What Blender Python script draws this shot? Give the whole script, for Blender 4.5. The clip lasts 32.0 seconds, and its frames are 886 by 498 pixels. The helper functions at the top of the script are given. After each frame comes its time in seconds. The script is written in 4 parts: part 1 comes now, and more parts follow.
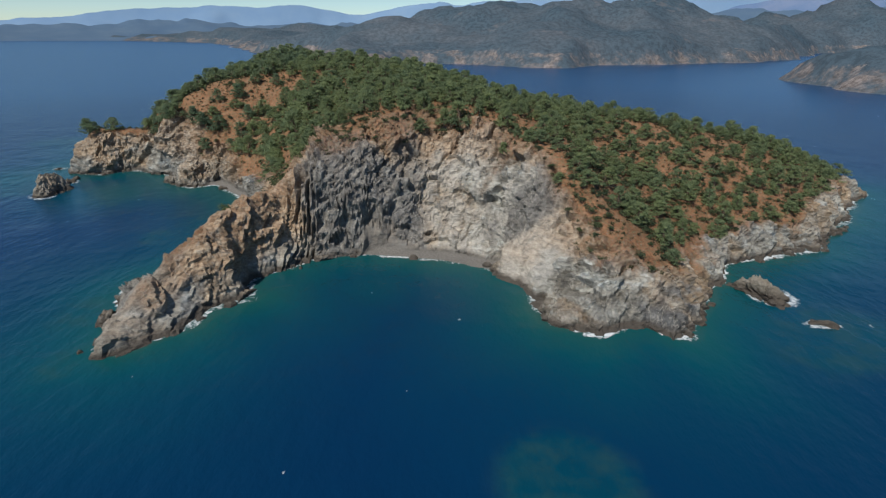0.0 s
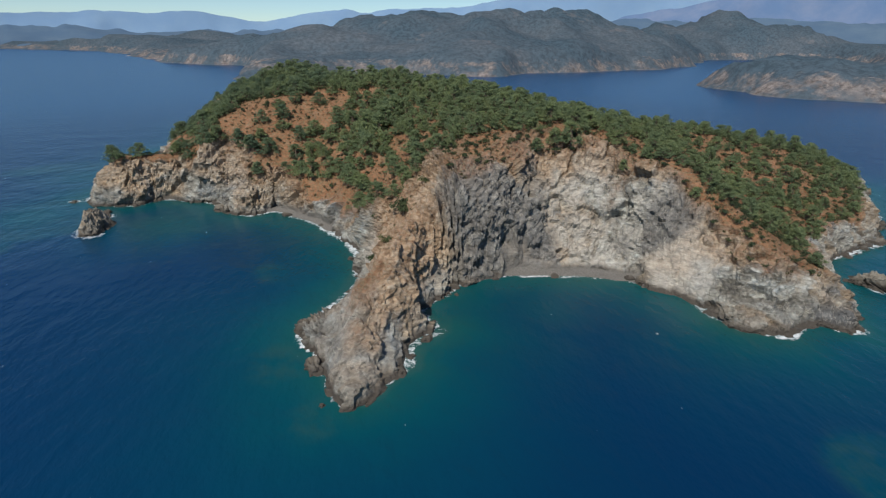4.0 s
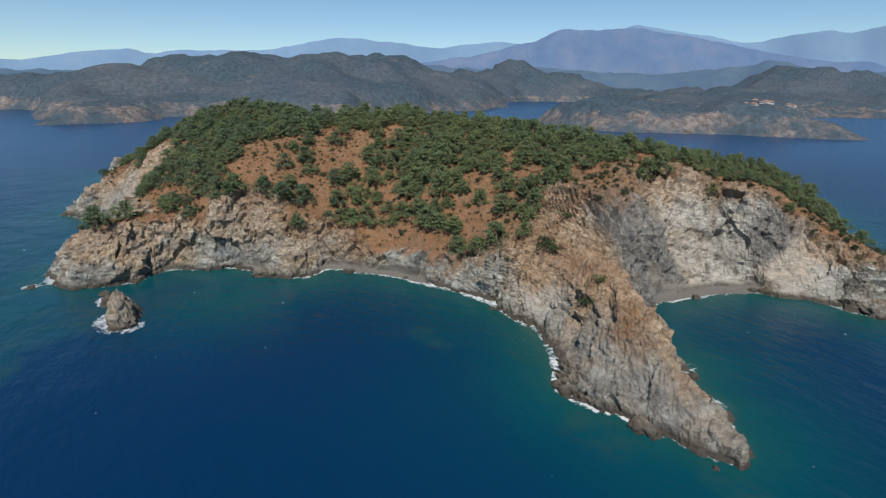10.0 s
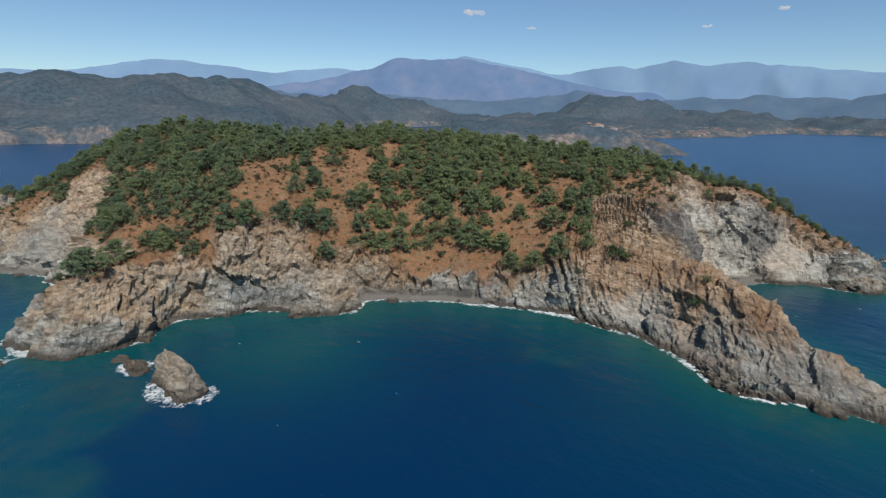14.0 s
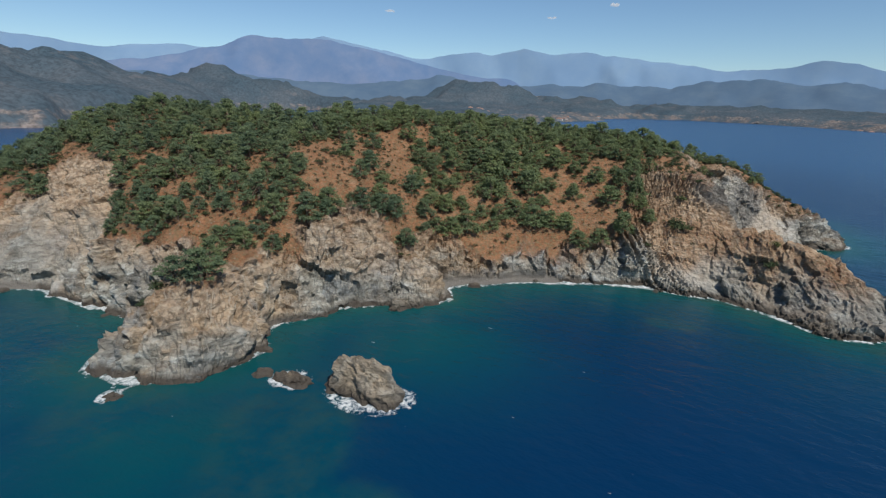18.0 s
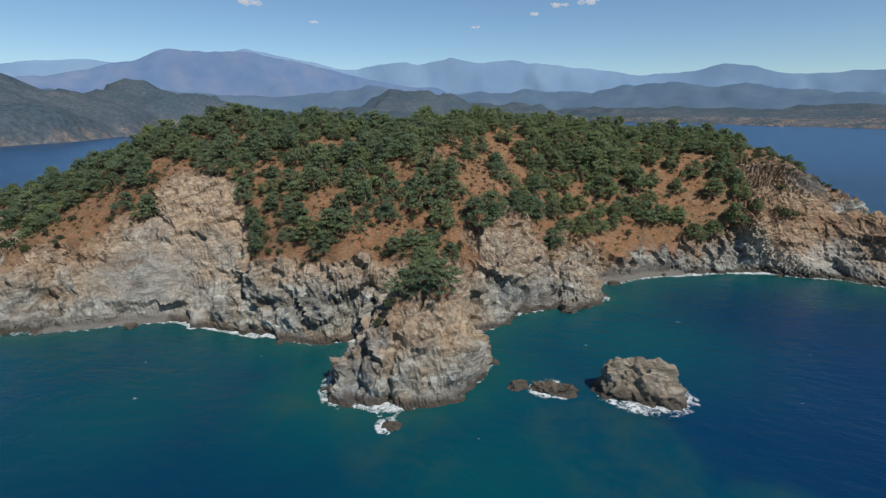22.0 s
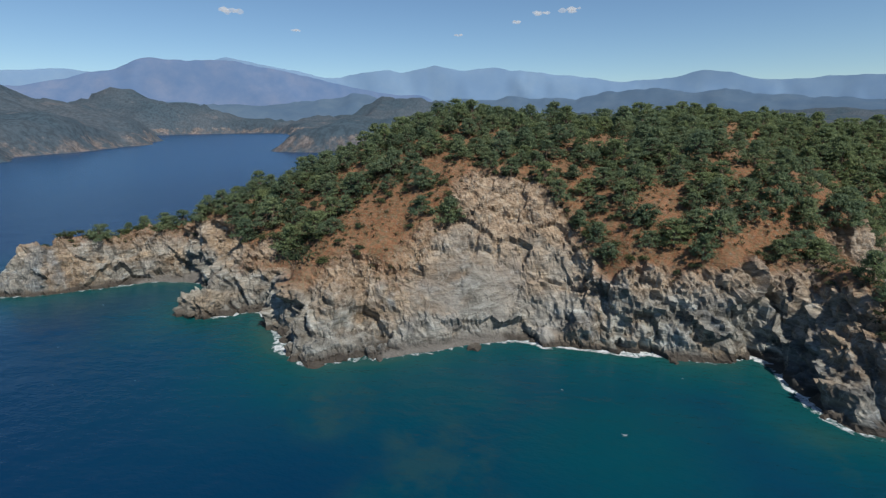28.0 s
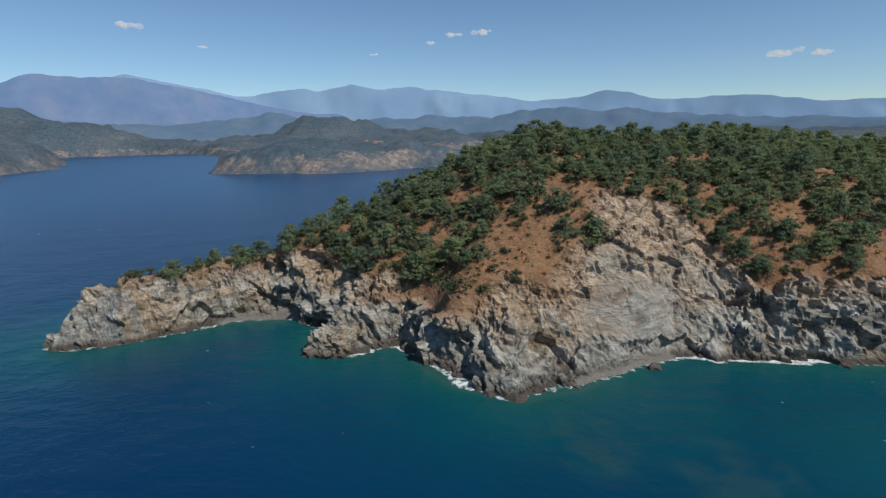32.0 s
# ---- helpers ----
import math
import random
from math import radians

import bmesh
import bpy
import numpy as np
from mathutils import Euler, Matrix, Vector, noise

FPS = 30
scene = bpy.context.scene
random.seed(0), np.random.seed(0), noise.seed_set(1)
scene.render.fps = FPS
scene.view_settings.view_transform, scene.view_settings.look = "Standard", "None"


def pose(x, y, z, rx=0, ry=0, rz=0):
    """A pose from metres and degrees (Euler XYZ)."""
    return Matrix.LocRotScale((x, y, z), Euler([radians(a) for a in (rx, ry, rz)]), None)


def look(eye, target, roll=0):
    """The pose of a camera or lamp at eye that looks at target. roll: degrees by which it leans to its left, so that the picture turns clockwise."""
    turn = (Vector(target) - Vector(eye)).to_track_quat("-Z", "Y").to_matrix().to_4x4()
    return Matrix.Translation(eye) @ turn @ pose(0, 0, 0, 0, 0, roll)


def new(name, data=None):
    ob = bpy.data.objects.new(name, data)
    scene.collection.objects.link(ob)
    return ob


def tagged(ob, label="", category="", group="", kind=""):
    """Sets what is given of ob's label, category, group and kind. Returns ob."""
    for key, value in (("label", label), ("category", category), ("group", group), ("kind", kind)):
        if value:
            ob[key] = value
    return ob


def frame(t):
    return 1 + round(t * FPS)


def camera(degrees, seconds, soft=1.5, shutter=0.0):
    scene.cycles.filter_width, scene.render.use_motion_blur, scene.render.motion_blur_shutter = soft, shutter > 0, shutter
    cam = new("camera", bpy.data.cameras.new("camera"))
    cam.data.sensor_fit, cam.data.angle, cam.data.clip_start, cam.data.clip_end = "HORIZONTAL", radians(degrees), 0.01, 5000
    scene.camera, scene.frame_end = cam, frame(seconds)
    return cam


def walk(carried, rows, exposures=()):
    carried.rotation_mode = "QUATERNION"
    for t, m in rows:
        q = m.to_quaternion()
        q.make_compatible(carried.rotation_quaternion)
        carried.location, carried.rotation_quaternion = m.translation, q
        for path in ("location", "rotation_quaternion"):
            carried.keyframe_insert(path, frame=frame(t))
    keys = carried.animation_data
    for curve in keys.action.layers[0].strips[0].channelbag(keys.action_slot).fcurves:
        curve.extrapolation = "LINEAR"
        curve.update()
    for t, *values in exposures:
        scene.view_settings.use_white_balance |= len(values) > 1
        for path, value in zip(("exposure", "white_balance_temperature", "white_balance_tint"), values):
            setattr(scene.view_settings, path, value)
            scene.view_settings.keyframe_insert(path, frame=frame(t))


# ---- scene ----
cam = camera(80.4, 32.0, soft=1.3)
# seconds, eye, yaw, pitch, roll
PATH = [
    (0, -1.56, 16.12, 44.91, 3.034, -22.324, 0.284),
    (1, -13.73, 15.00, 46.06, 0.632, -22.342, 0.280),
    (2, -26.09, 15.06, 46.95, -2.083, -22.151, 0.343),
    (3, -38.36, 16.16, 47.56, -4.784, -21.850, 0.397),
    (3.5, -44.54, 17.12, 47.78, -5.819, -21.762, 0.392),
    (5.5, -67.49, 22.95, 48.15, -11.213, -20.854, 0.439),
    (6, -73.14, 25.05, 48.06, -12.693, -20.645, 0.469),
    (7, -84.65, 29.76, 47.74, -15.942, -20.015, 0.423),
    (8, -95.11, 35.02, 47.03, -19.786, -19.201, 0.558),
    (9, -105.65, 41.24, 46.11, -23.673, -18.259, 0.637),
    (10, -115.61, 48.27, 44.90, -27.713, -17.135, 0.787),
    (11, -125.19, 55.85, 43.95, -31.991, -16.039, 0.816),
    (12, -134.10, 63.62, 43.10, -36.303, -14.976, 0.816),
    (13, -143.01, 72.60, 42.33, -40.793, -14.015, 0.896),
    (14, -150.84, 81.42, 41.48, -44.953, -14.260, 0.898),
    (14.5, -154.79, 86.03, 41.06, -47.068, -14.861, 0.895),
    (16.5, -169.95, 105.45, 40.11, -55.582, -15.812, 1.601),
    (17, -173.29, 110.26, 40.09, -57.371, -15.777, 1.564),
    (18, -179.47, 120.41, 39.93, -60.105, -15.620, 1.624),
    (19, -184.91, 130.87, 39.18, -62.502, -15.320, 1.398),
    (20, -189.74, 141.44, 38.78, -64.612, -15.070, 0.917),
    (21, -193.79, 151.92, 38.08, -66.324, -14.823, 0.222),
    (22, -197.59, 162.47, 37.65, -67.503, -14.573, -0.210),
    (23, -201.67, 173.16, 37.53, -67.941, -14.442, -0.395),
    (24, -204.99, 183.50, 36.98, -68.624, -14.181, -0.388),
    (25, -207.47, 193.79, 36.60, -68.905, -14.101, -0.502),
    (25.5, -208.51, 198.78, 36.55, -69.141, -14.141, -0.472),
    (27.5, -210.56, 221.58, 35.38, -69.302, -13.900, -0.690),
    (28, -211.59, 227.04, 35.41, -69.846, -13.793, -0.687),
    (29, -213.82, 237.42, 35.52, -71.366, -13.331, -0.807),
    (30, -216.02, 247.10, 36.05, -73.727, -13.122, -0.929),
    (31, -218.08, 257.37, 36.55, -76.217, -12.794, -1.041),
    (32, -219.99, 266.98, 36.80, -78.871, -12.052, -1.209),
]
walk(cam, [(t, pose(x, y, z, 0, 0, yaw) @ pose(0, 0, 0, 90 + pitch, 0, 0) @ pose(0, 0, 0, 0, 0, roll)) for t, x, y, z, yaw, pitch, roll in PATH])

# ---- light ----
SUN = Vector((-0.42, -0.72, 1.05)).normalized()
world = bpy.data.worlds.new("world")
scene.world = world
world.use_nodes = True
wn = world.node_tree.nodes
sky = wn.new("ShaderNodeTexSky")
sky.sky_type, sky.sun_disc = "NISHITA", False
sky.sun_elevation, sky.sun_rotation = math.asin(SUN.z), math.atan2(SUN.x, SUN.y)
sky.air_density, sky.dust_density, sky.ozone_density = 1.0, 0.0, 3.0
sky.altitude = 900.0
wn["Background"].inputs["Strength"].default_value = 0.095
tint = wn.new("ShaderNodeMix")
tint.data_type, tint.blend_type = "RGBA", "MULTIPLY"
tint.inputs[0].default_value, tint.inputs[7].default_value = 1.0, (0.87, 0.98, 1.03, 1)
world.node_tree.links.new(sky.outputs[0], tint.inputs[6])
world.node_tree.links.new(tint.outputs[2], wn["Background"].inputs["Color"])
sun_data = bpy.data.lights.new("sun", "SUN")
sun_data.energy, sun_data.angle, sun_data.color = 4.7, radians(0.5), (1.0, 0.94, 0.85)
sun_lamp = new("sun", sun_data)
sun_lamp.matrix_world = look(SUN * 100, (0, 0, 0))
scene.view_settings.exposure = 0.0


# ---- materials ----
class Mat:
    """A small builder for node materials."""

    def __init__(self, name):
        self.m = bpy.data.materials.new(name)
        self.m.use_nodes = True
        self.t = self.m.node_tree
        self.b = self.t.nodes["Principled BSDF"]

    def node(self, kind, **sets):
        n = self.t.nodes.new("ShaderNode" + kind)
        for k, v in sets.items():
            n.inputs[k].default_value = v
        return n

    def link(self, a, b):
        self.t.links.new(a, b)

    def coords(self):
        return self.node("NewGeometry").outputs["Position"]

    def noise(self, scale, detail=6.0, rough=0.6, vec=None, distortion=0.0):
        n = self.node("TexNoise", Scale=scale, Detail=detail, Roughness=rough, Distortion=distortion)
        self.link(vec or self.coords(), n.inputs["Vector"])
        return n.outputs["Fac"]

    def stretch(self, scale, rot=(0, 0, 0)):
        n = self.node("Mapping", Scale=scale, Rotation=rot)
        self.link(self.coords(), n.inputs["Vector"])
        return n.outputs["Vector"]

    def ramp(self, fac, stops):
        n = self.t.nodes.new("ShaderNodeValToRGB")
        e = n.color_ramp.elements
        while len(e) < len(stops):
            e.new(0.5)
        for el, (p, c) in zip(e, stops):
            el.position = p
            el.color = (*c, 1) if isinstance(c, tuple) else (c, c, c, 1)
        self.link(fac, n.inputs["Fac"])
        return n.outputs["Color"]

    def mix(self, fac, a, b, blend="MIX"):
        n = self.t.nodes.new("ShaderNodeMix")
        n.data_type, n.blend_type = "RGBA", blend
        for sock, v in ((n.inputs[0], fac), (n.inputs[6], a), (n.inputs[7], b)):
            if isinstance(v, tuple):
                sock.default_value = (*v, 1)
            elif isinstance(v, (int, float)):
                sock.default_value = v
            else:
                self.link(v, sock)
        return n.outputs[2]

    def math(self, op, a, b=0.0):
        n = self.t.nodes.new("ShaderNodeMath")
        n.operation = op
        for sock, v in zip(n.inputs, (a, b)):
            if isinstance(v, (int, float)):
                sock.default_value = v
            else:
                self.link(v, sock)
        return n.outputs[0]

    def attr(self, name):
        n = self.t.nodes.new("ShaderNodeAttribute")
        n.attribute_name = name
        return n.outputs["Fac"]

    def random(self):
        return self.t.nodes.new("ShaderNodeObjectInfo").outputs["Random"]

    def island(self):
        return self.node("NewGeometry").outputs["Random Per Island"]

    def bump(self, height, strength, dist):
        n = self.node("Bump", Strength=strength, Distance=dist)
        self.link(height, n.inputs["Height"])
        self.link(n.outputs[0], self.b.inputs["Normal"])

    def done(self, colour, rough=0.9, spec=0.3):
        if isinstance(colour, tuple):
            self.b.inputs["Base Color"].default_value = (*colour, 1)
        else:
            self.link(colour, self.b.inputs["Base Color"])
        if isinstance(rough, (int, float)):
            self.b.inputs["Roughness"].default_value = rough
        else:
            self.link(rough, self.b.inputs["Roughness"])
        self.b.inputs["Specular IOR Level"].default_value = spec
        return self.m


def rock_colour(m):
    """Grey-tan folded rock with rusty, pale and dark bands."""
    tilt = m.stretch((0.3, 0.3, 1.0), (0.45, 0.95, 0.3))
    bands = m.noise(0.45, 8, 0.66, tilt, 1.2)
    base = m.ramp(bands, [(0.30, (0.20, 0.18, 0.155)), (0.42, (0.33, 0.29, 0.235)), (0.52, (0.43, 0.385, 0.315)), (0.64, (0.54, 0.50, 0.425)), (0.78, (0.40, 0.29, 0.195))])
    rust = m.noise(0.075, 6, 0.62, None, 0.5)
    base = m.mix(m.ramp(rust, [(0.48, 0.0), (0.60, 0.8)]), base, m.ramp(m.noise(0.8, 6, 0.7), [(0.35, (0.30, 0.175, 0.095)), (0.6, (0.50, 0.34, 0.20))]))
    slate_shade = m.noise(0.11, 6, 0.62, m.stretch((1, 1, 0.55), (0.3, 0.9, 0)), 0.6)
    base = m.mix(m.ramp(slate_shade, [(0.55, 0.0), (0.63, 0.7)]), base, m.ramp(m.noise(0.9, 6, 0.7), [(0.35, (0.13, 0.135, 0.135)), (0.6, (0.33, 0.33, 0.315))]))
    fine = m.noise(1.9, 8, 0.72, tilt)
    base = m.mix(0.9, base, m.ramp(fine, [(0.30, 0.38), (0.48, 0.95), (0.72, 1.38)]), "MULTIPLY")
    crack = m.node("TexVoronoi", Scale=0.42)
    crack.feature = "DISTANCE_TO_EDGE"
    warp = m.mix(0.5, tilt, m.ramp(m.noise(0.7, 4), [(0, 0.0), (1, 1.0)]), "ADD")
    m.link(warp, crack.inputs["Vector"])
    base = m.mix(0.45, base, m.ramp(crack.outputs["Distance"], [(0.0, 0.4), (0.05, 1.0)]), "MULTIPLY")
    slab = m.node("TexVoronoi", Scale=0.55)
    m.link(warp, slab.inputs["Vector"])
    chip = m.node("TexVoronoi", Scale=1.7)
    m.link(warp, chip.inputs["Vector"])
    for cell, low, high in ((slab, 0.76, 1.32), (chip, 0.7, 1.4)):
        part_of = m.node("SeparateColor")
        m.link(cell.outputs["Color"], part_of.inputs[0])
        base = m.mix(0.85, base, m.ramp(part_of.outputs[0], [(0.0, (low * 1.02, low, low * 0.98)), (0.6, 1.0), (1.0, (high * 0.97, high, high * 1.03))]), "MULTIPLY")
    base = m.mix(1.0, base, (0.675, 0.735, 0.785), "MULTIPLY")
    return base, fine, bands, crack.outputs["Distance"]


def wet_foot(m, base, top=1.0):
    """The dark weed and wet band that the swell keeps on the lowest rock."""
    sep = m.node("SeparateXYZ")
    m.link(m.coords(), sep.inputs[0])
    level = m.math("ADD", sep.outputs["Z"], m.math("MULTIPLY", m.noise(0.5, 4), -1.2))
    return m.mix(m.ramp(m.math("MULTIPLY", level, 1.0 / top), [(0.0, 0.95), (0.35, 0.5), (1.0, 0.0)]), base, (0.07, 0.06, 0.05))


def land_material():
    m = Mat("island_ground")
    base, fine, bands, crack = rock_colour(m)
    pale = m.mix(m.ramp(m.noise(0.5, 6, 0.7), [(0.3, 0.4), (0.6, 1.0)]), (0.27, 0.255, 0.225), (0.50, 0.48, 0.43))
    base = m.mix(m.attr("pale"), base, m.mix(0.75, pale, m.ramp(fine, [(0.3, 0.5), (0.7, 1.3)]), "MULTIPLY"))
    dark = m.ramp(m.noise(0.7, 7, 0.72, m.stretch((1, 1, 0.5), (0.4, 0.5, 0))), [(0.35, (0.055, 0.057, 0.058)), (0.52, (0.13, 0.13, 0.127)), (0.68, (0.25, 0.245, 0.23))])
    tan = m.ramp(m.noise(0.6, 7, 0.72, m.stretch((1, 1, 1.6), (0.5, 0.3, 0))), [(0.33, (0.16, 0.11, 0.075)), (0.47, (0.34, 0.24, 0.155)), (0.6, (0.47, 0.38, 0.275)), (0.72, (0.37, 0.235, 0.14))])
    tan = m.mix(0.8, tan, m.ramp(crack, [(0.0, 0.45), (0.06, 1.0)]), "MULTIPLY")
    base = m.mix(m.attr("tan"), base, m.mix(0.8, tan, m.ramp(fine, [(0.3, 0.45), (0.5, 0.95), (0.7, 1.25)]), "MULTIPLY"))
    # dark slate rock, plus painted shade in the notch, cave and overhang
    base = m.mix(m.attr("slate_shade"), base, dark)
    vein = m.ramp(m.noise(0.16, 5, 0.6, m.stretch((1.0, 1.0, 0.35), (0.2, 0.8, 0.5)), 1.5), [(0.485, 0.0), (0.5, 0.7), (0.515, 0.0)])
    base = m.mix(m.math("MULTIPLY", vein, 0.8), base, (0.43, 0.40, 0.34))
    base = wet_foot(m, base)
    soil = m.ramp(m.noise(0.3, 8, 0.72), [(0.3, (0.15, 0.075, 0.042)), (0.45, (0.29, 0.132, 0.066)), (0.58, (0.35, 0.172, 0.092)), (0.75, (0.36, 0.235, 0.15))])
    soil = m.mix(m.ramp(m.noise(1.6, 6, 0.78), [(0.47, 0.0), (0.56, 0.75)]), soil, (0.14, 0.125, 0.07))
    stones = m.node("TexVoronoi", Scale=1.1)
    m.link(m.coords(), stones.inputs["Vector"])
    soil = m.mix(m.ramp(stones.outputs["Distance"], [(0.12, 0.8), (0.22, 0.0)]), soil, (0.27, 0.215, 0.165))
    soil = m.mix(0.9, soil, m.ramp(m.noise(3.2, 6, 0.78), [(0.32, 0.4), (0.5, 0.95), (0.68, 1.45)]), "MULTIPLY")
    soil = m.mix(1.0, soil, (0.88, 0.91, 0.94), "MULTIPLY")
    base = m.mix(m.attr("soil"), base, soil)
    shingle = m.mix(0.8, (0.16, 0.15, 0.135), m.ramp(m.noise(3.0, 6, 0.75), [(0.3, 0.6), (0.7, 1.4)]), "MULTIPLY")
    base = m.mix(m.attr("beach"), base, shingle)
    h = m.math("ADD", m.math("MULTIPLY", fine, 0.5), m.math("MULTIPLY", bands, 0.9))
    m.bump(h, 1.0, 1.1)
    return m.done(base, 0.95, 0.15)


def rock_material():
    m = Mat("sea_rock")
    base, fine, bands, crack = rock_colour(m)
    base = m.mix(0.4, base, (0.42, 0.37, 0.29))
    base = wet_foot(m, base, 2.8)
    m.bump(m.math("ADD", m.math("MULTIPLY", fine, 1.0), bands), 1.0, 0.7)
    return m.done(base, 0.93, 0.2)


def sea_material():
    m = Mat("sea_water")
    shoal = m.attr("shoal")
    patch = m.noise(0.03, 5, 0.6)
    wide = m.noise(0.006, 3, 0.5)
    shoal2 = m.math("ADD", shoal, m.math("MULTIPLY", m.math("SUBTRACT", patch, 0.5), m.math("MULTIPLY", shoal, 0.9)))
    col = m.ramp(shoal2, [(0.0, (0.001, 0.0215, 0.068)), (0.3, (0.001, 0.036, 0.070)), (0.6, (0.001, 0.052, 0.070)), (0.9, (0.005, 0.064, 0.066)), (1.0, (0.018, 0.072, 0.066))])
    col = m.mix(0.5, col, m.ramp(wide, [(0.3, 0.75), (0.7, 1.2)]), "MULTIPLY")
    # far water painted a brighter blue for sky reflection and haze
    col = m.mix(m.math("MULTIPLY", m.attr("sky_sheen"), 0.8), col, (0.003, 0.045, 0.125))
    reef = m.math("MULTIPLY", m.attr("reef"), m.ramp(m.noise(0.16, 5, 0.65), [(0.42, 0.0), (0.6, 1.0)]))
    col = m.mix(m.math("MULTIPLY", reef, 0.24), col, (0.036, 0.068, 0.044))
    foam_noise = m.noise(0.75, 7, 0.75, None, 1.2)
    foam = m.ramp(m.math("ADD", m.attr("foam"), m.math("MULTIPLY", foam_noise, 0.75)), [(0.90, 0.0), (1.04, 1.0)])
    flecks = m.ramp(m.noise(0.55, 3, 0.55, m.stretch((1, 0.45, 1), (0, 0, 0.5))), [(0.742, 0.0), (0.76, 0.45)])
    foam = m.math("MAXIMUM", foam, flecks)
    col = m.mix(foam, col, (0.58, 0.61, 0.62))
    rough = m.math("ADD", m.math("MULTIPLY", foam, 0.55), 0.27)
    waves = m.math("ADD", m.noise(0.35, 4, 0.6, m.stretch((1, 0.5, 1), (0, 0, 0.5))), m.math("MULTIPLY", m.noise(0.05, 3, 0.5), 2.0))
    m.bump(waves, 0.32, 1.0)
    m.b.inputs["IOR"].default_value = 1.33
    m.b.inputs["Specular Tint"].default_value = (0.2, 0.5, 1.0, 1)
    return m.done(col, rough, 0.5)


def foliage_material(name, a, b, c):
    """Needles or leaves: light comes through them as well as off them."""
    m = Mat(name)
    col = m.ramp(m.island(), [(0.0, a), (0.5, b), (1.0, c)])
    col = m.mix(0.7, col, m.ramp(m.random(), [(0.0, (0.62, 0.72, 0.78)), (0.5, (1.0, 1.0, 1.0)), (1.0, (1.16, 1.12, 0.92))]), "MULTIPLY")
    clump = m.ramp(m.noise(0.16, 3, 0.6), [(0.35, (0.75, 0.8, 0.86)), (0.65, (1.12, 1.08, 0.94))])
    col = m.mix(0.8, col, clump, "MULTIPLY")
    mat = m.done(col, 0.9, 0.03)
    glow = m.t.nodes.new("ShaderNodeBsdfTranslucent")
    m.link(col, glow.inputs["Color"])
    both = m.t.nodes.new("ShaderNodeMixShader")
    both.inputs[0].default_value = 0.45
    m.link(m.b.outputs[0], both.inputs[1])
    m.link(glow.outputs[0], both.inputs[2])
    m.link(both.outputs[0], m.t.nodes["Material Output"].inputs["Surface"])
    return mat


def bark_material():
    m = Mat("pine_bark")
    col = m.ramp(m.noise(4.0, 5, 0.7), [(0.3, (0.09, 0.065, 0.05)), (0.7, (0.22, 0.165, 0.12))])
    m.bump(m.noise(9.0), 0.8, 0.05)
    return m.done(col, 0.95, 0.1)


def hazed_land_material(name, rockc, green, dry, size, shore=True):
    """Woods and dry ground, the haze of kilometres of summer air painted into colour."""
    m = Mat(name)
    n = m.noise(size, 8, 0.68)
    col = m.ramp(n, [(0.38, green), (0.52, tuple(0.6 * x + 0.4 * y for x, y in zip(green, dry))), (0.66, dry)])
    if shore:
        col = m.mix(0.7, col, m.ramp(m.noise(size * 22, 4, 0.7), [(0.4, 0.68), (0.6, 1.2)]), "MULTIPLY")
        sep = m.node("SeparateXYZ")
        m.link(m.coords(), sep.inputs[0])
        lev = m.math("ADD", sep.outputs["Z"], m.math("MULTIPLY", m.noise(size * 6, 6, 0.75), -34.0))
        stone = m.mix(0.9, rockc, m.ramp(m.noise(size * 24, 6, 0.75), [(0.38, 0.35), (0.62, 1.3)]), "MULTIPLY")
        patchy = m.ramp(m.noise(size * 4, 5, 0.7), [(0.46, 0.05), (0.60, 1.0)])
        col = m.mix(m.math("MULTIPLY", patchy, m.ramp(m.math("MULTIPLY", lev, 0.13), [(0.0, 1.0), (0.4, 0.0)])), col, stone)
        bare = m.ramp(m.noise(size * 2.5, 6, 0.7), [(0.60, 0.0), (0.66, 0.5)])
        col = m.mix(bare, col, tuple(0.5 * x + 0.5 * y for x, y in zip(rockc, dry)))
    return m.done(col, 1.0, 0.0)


LAND, ROCK, SEA = land_material(), rock_material(), sea_material()
PINE = foliage_material("pine_needles", (0.145, 0.192, 0.115), (0.186, 0.238, 0.140), (0.224, 0.277, 0.165))
SCRUB = foliage_material("scrub_leaves", (0.060, 0.082, 0.045), (0.10, 0.125, 0.068), (0.15, 0.165, 0.095))
TUFT = foliage_material("dry_tufts", (0.05, 0.055, 0.033), (0.085, 0.088, 0.05), (0.15, 0.135, 0.075))
BARK = bark_material()
# woods and dry tones pulled towards blue: haze painted into the base colour
COAST_HILL = hazed_land_material("hazed_mainland_cover", (0.185, 0.162, 0.152), (0.052, 0.079, 0.101), (0.089, 0.105, 0.121), 0.006)


# ---- noise and mesh tools ----
def lattice(ix, iy, iz, seed):
    h = (ix * 374761393 + iy * 668265263 + iz * 2147483647 + seed * 974634777) & 0xFFFFFFFF
    h = ((h ^ (h >> 13)) * 1274126177) & 0xFFFFFFFF
    h = ((h ^ (h >> 16)) * 2246822519) & 0xFFFFFFFF
    return ((h ^ (h >> 15)) & 0xFFFF).astype(np.float32) / 65535.0


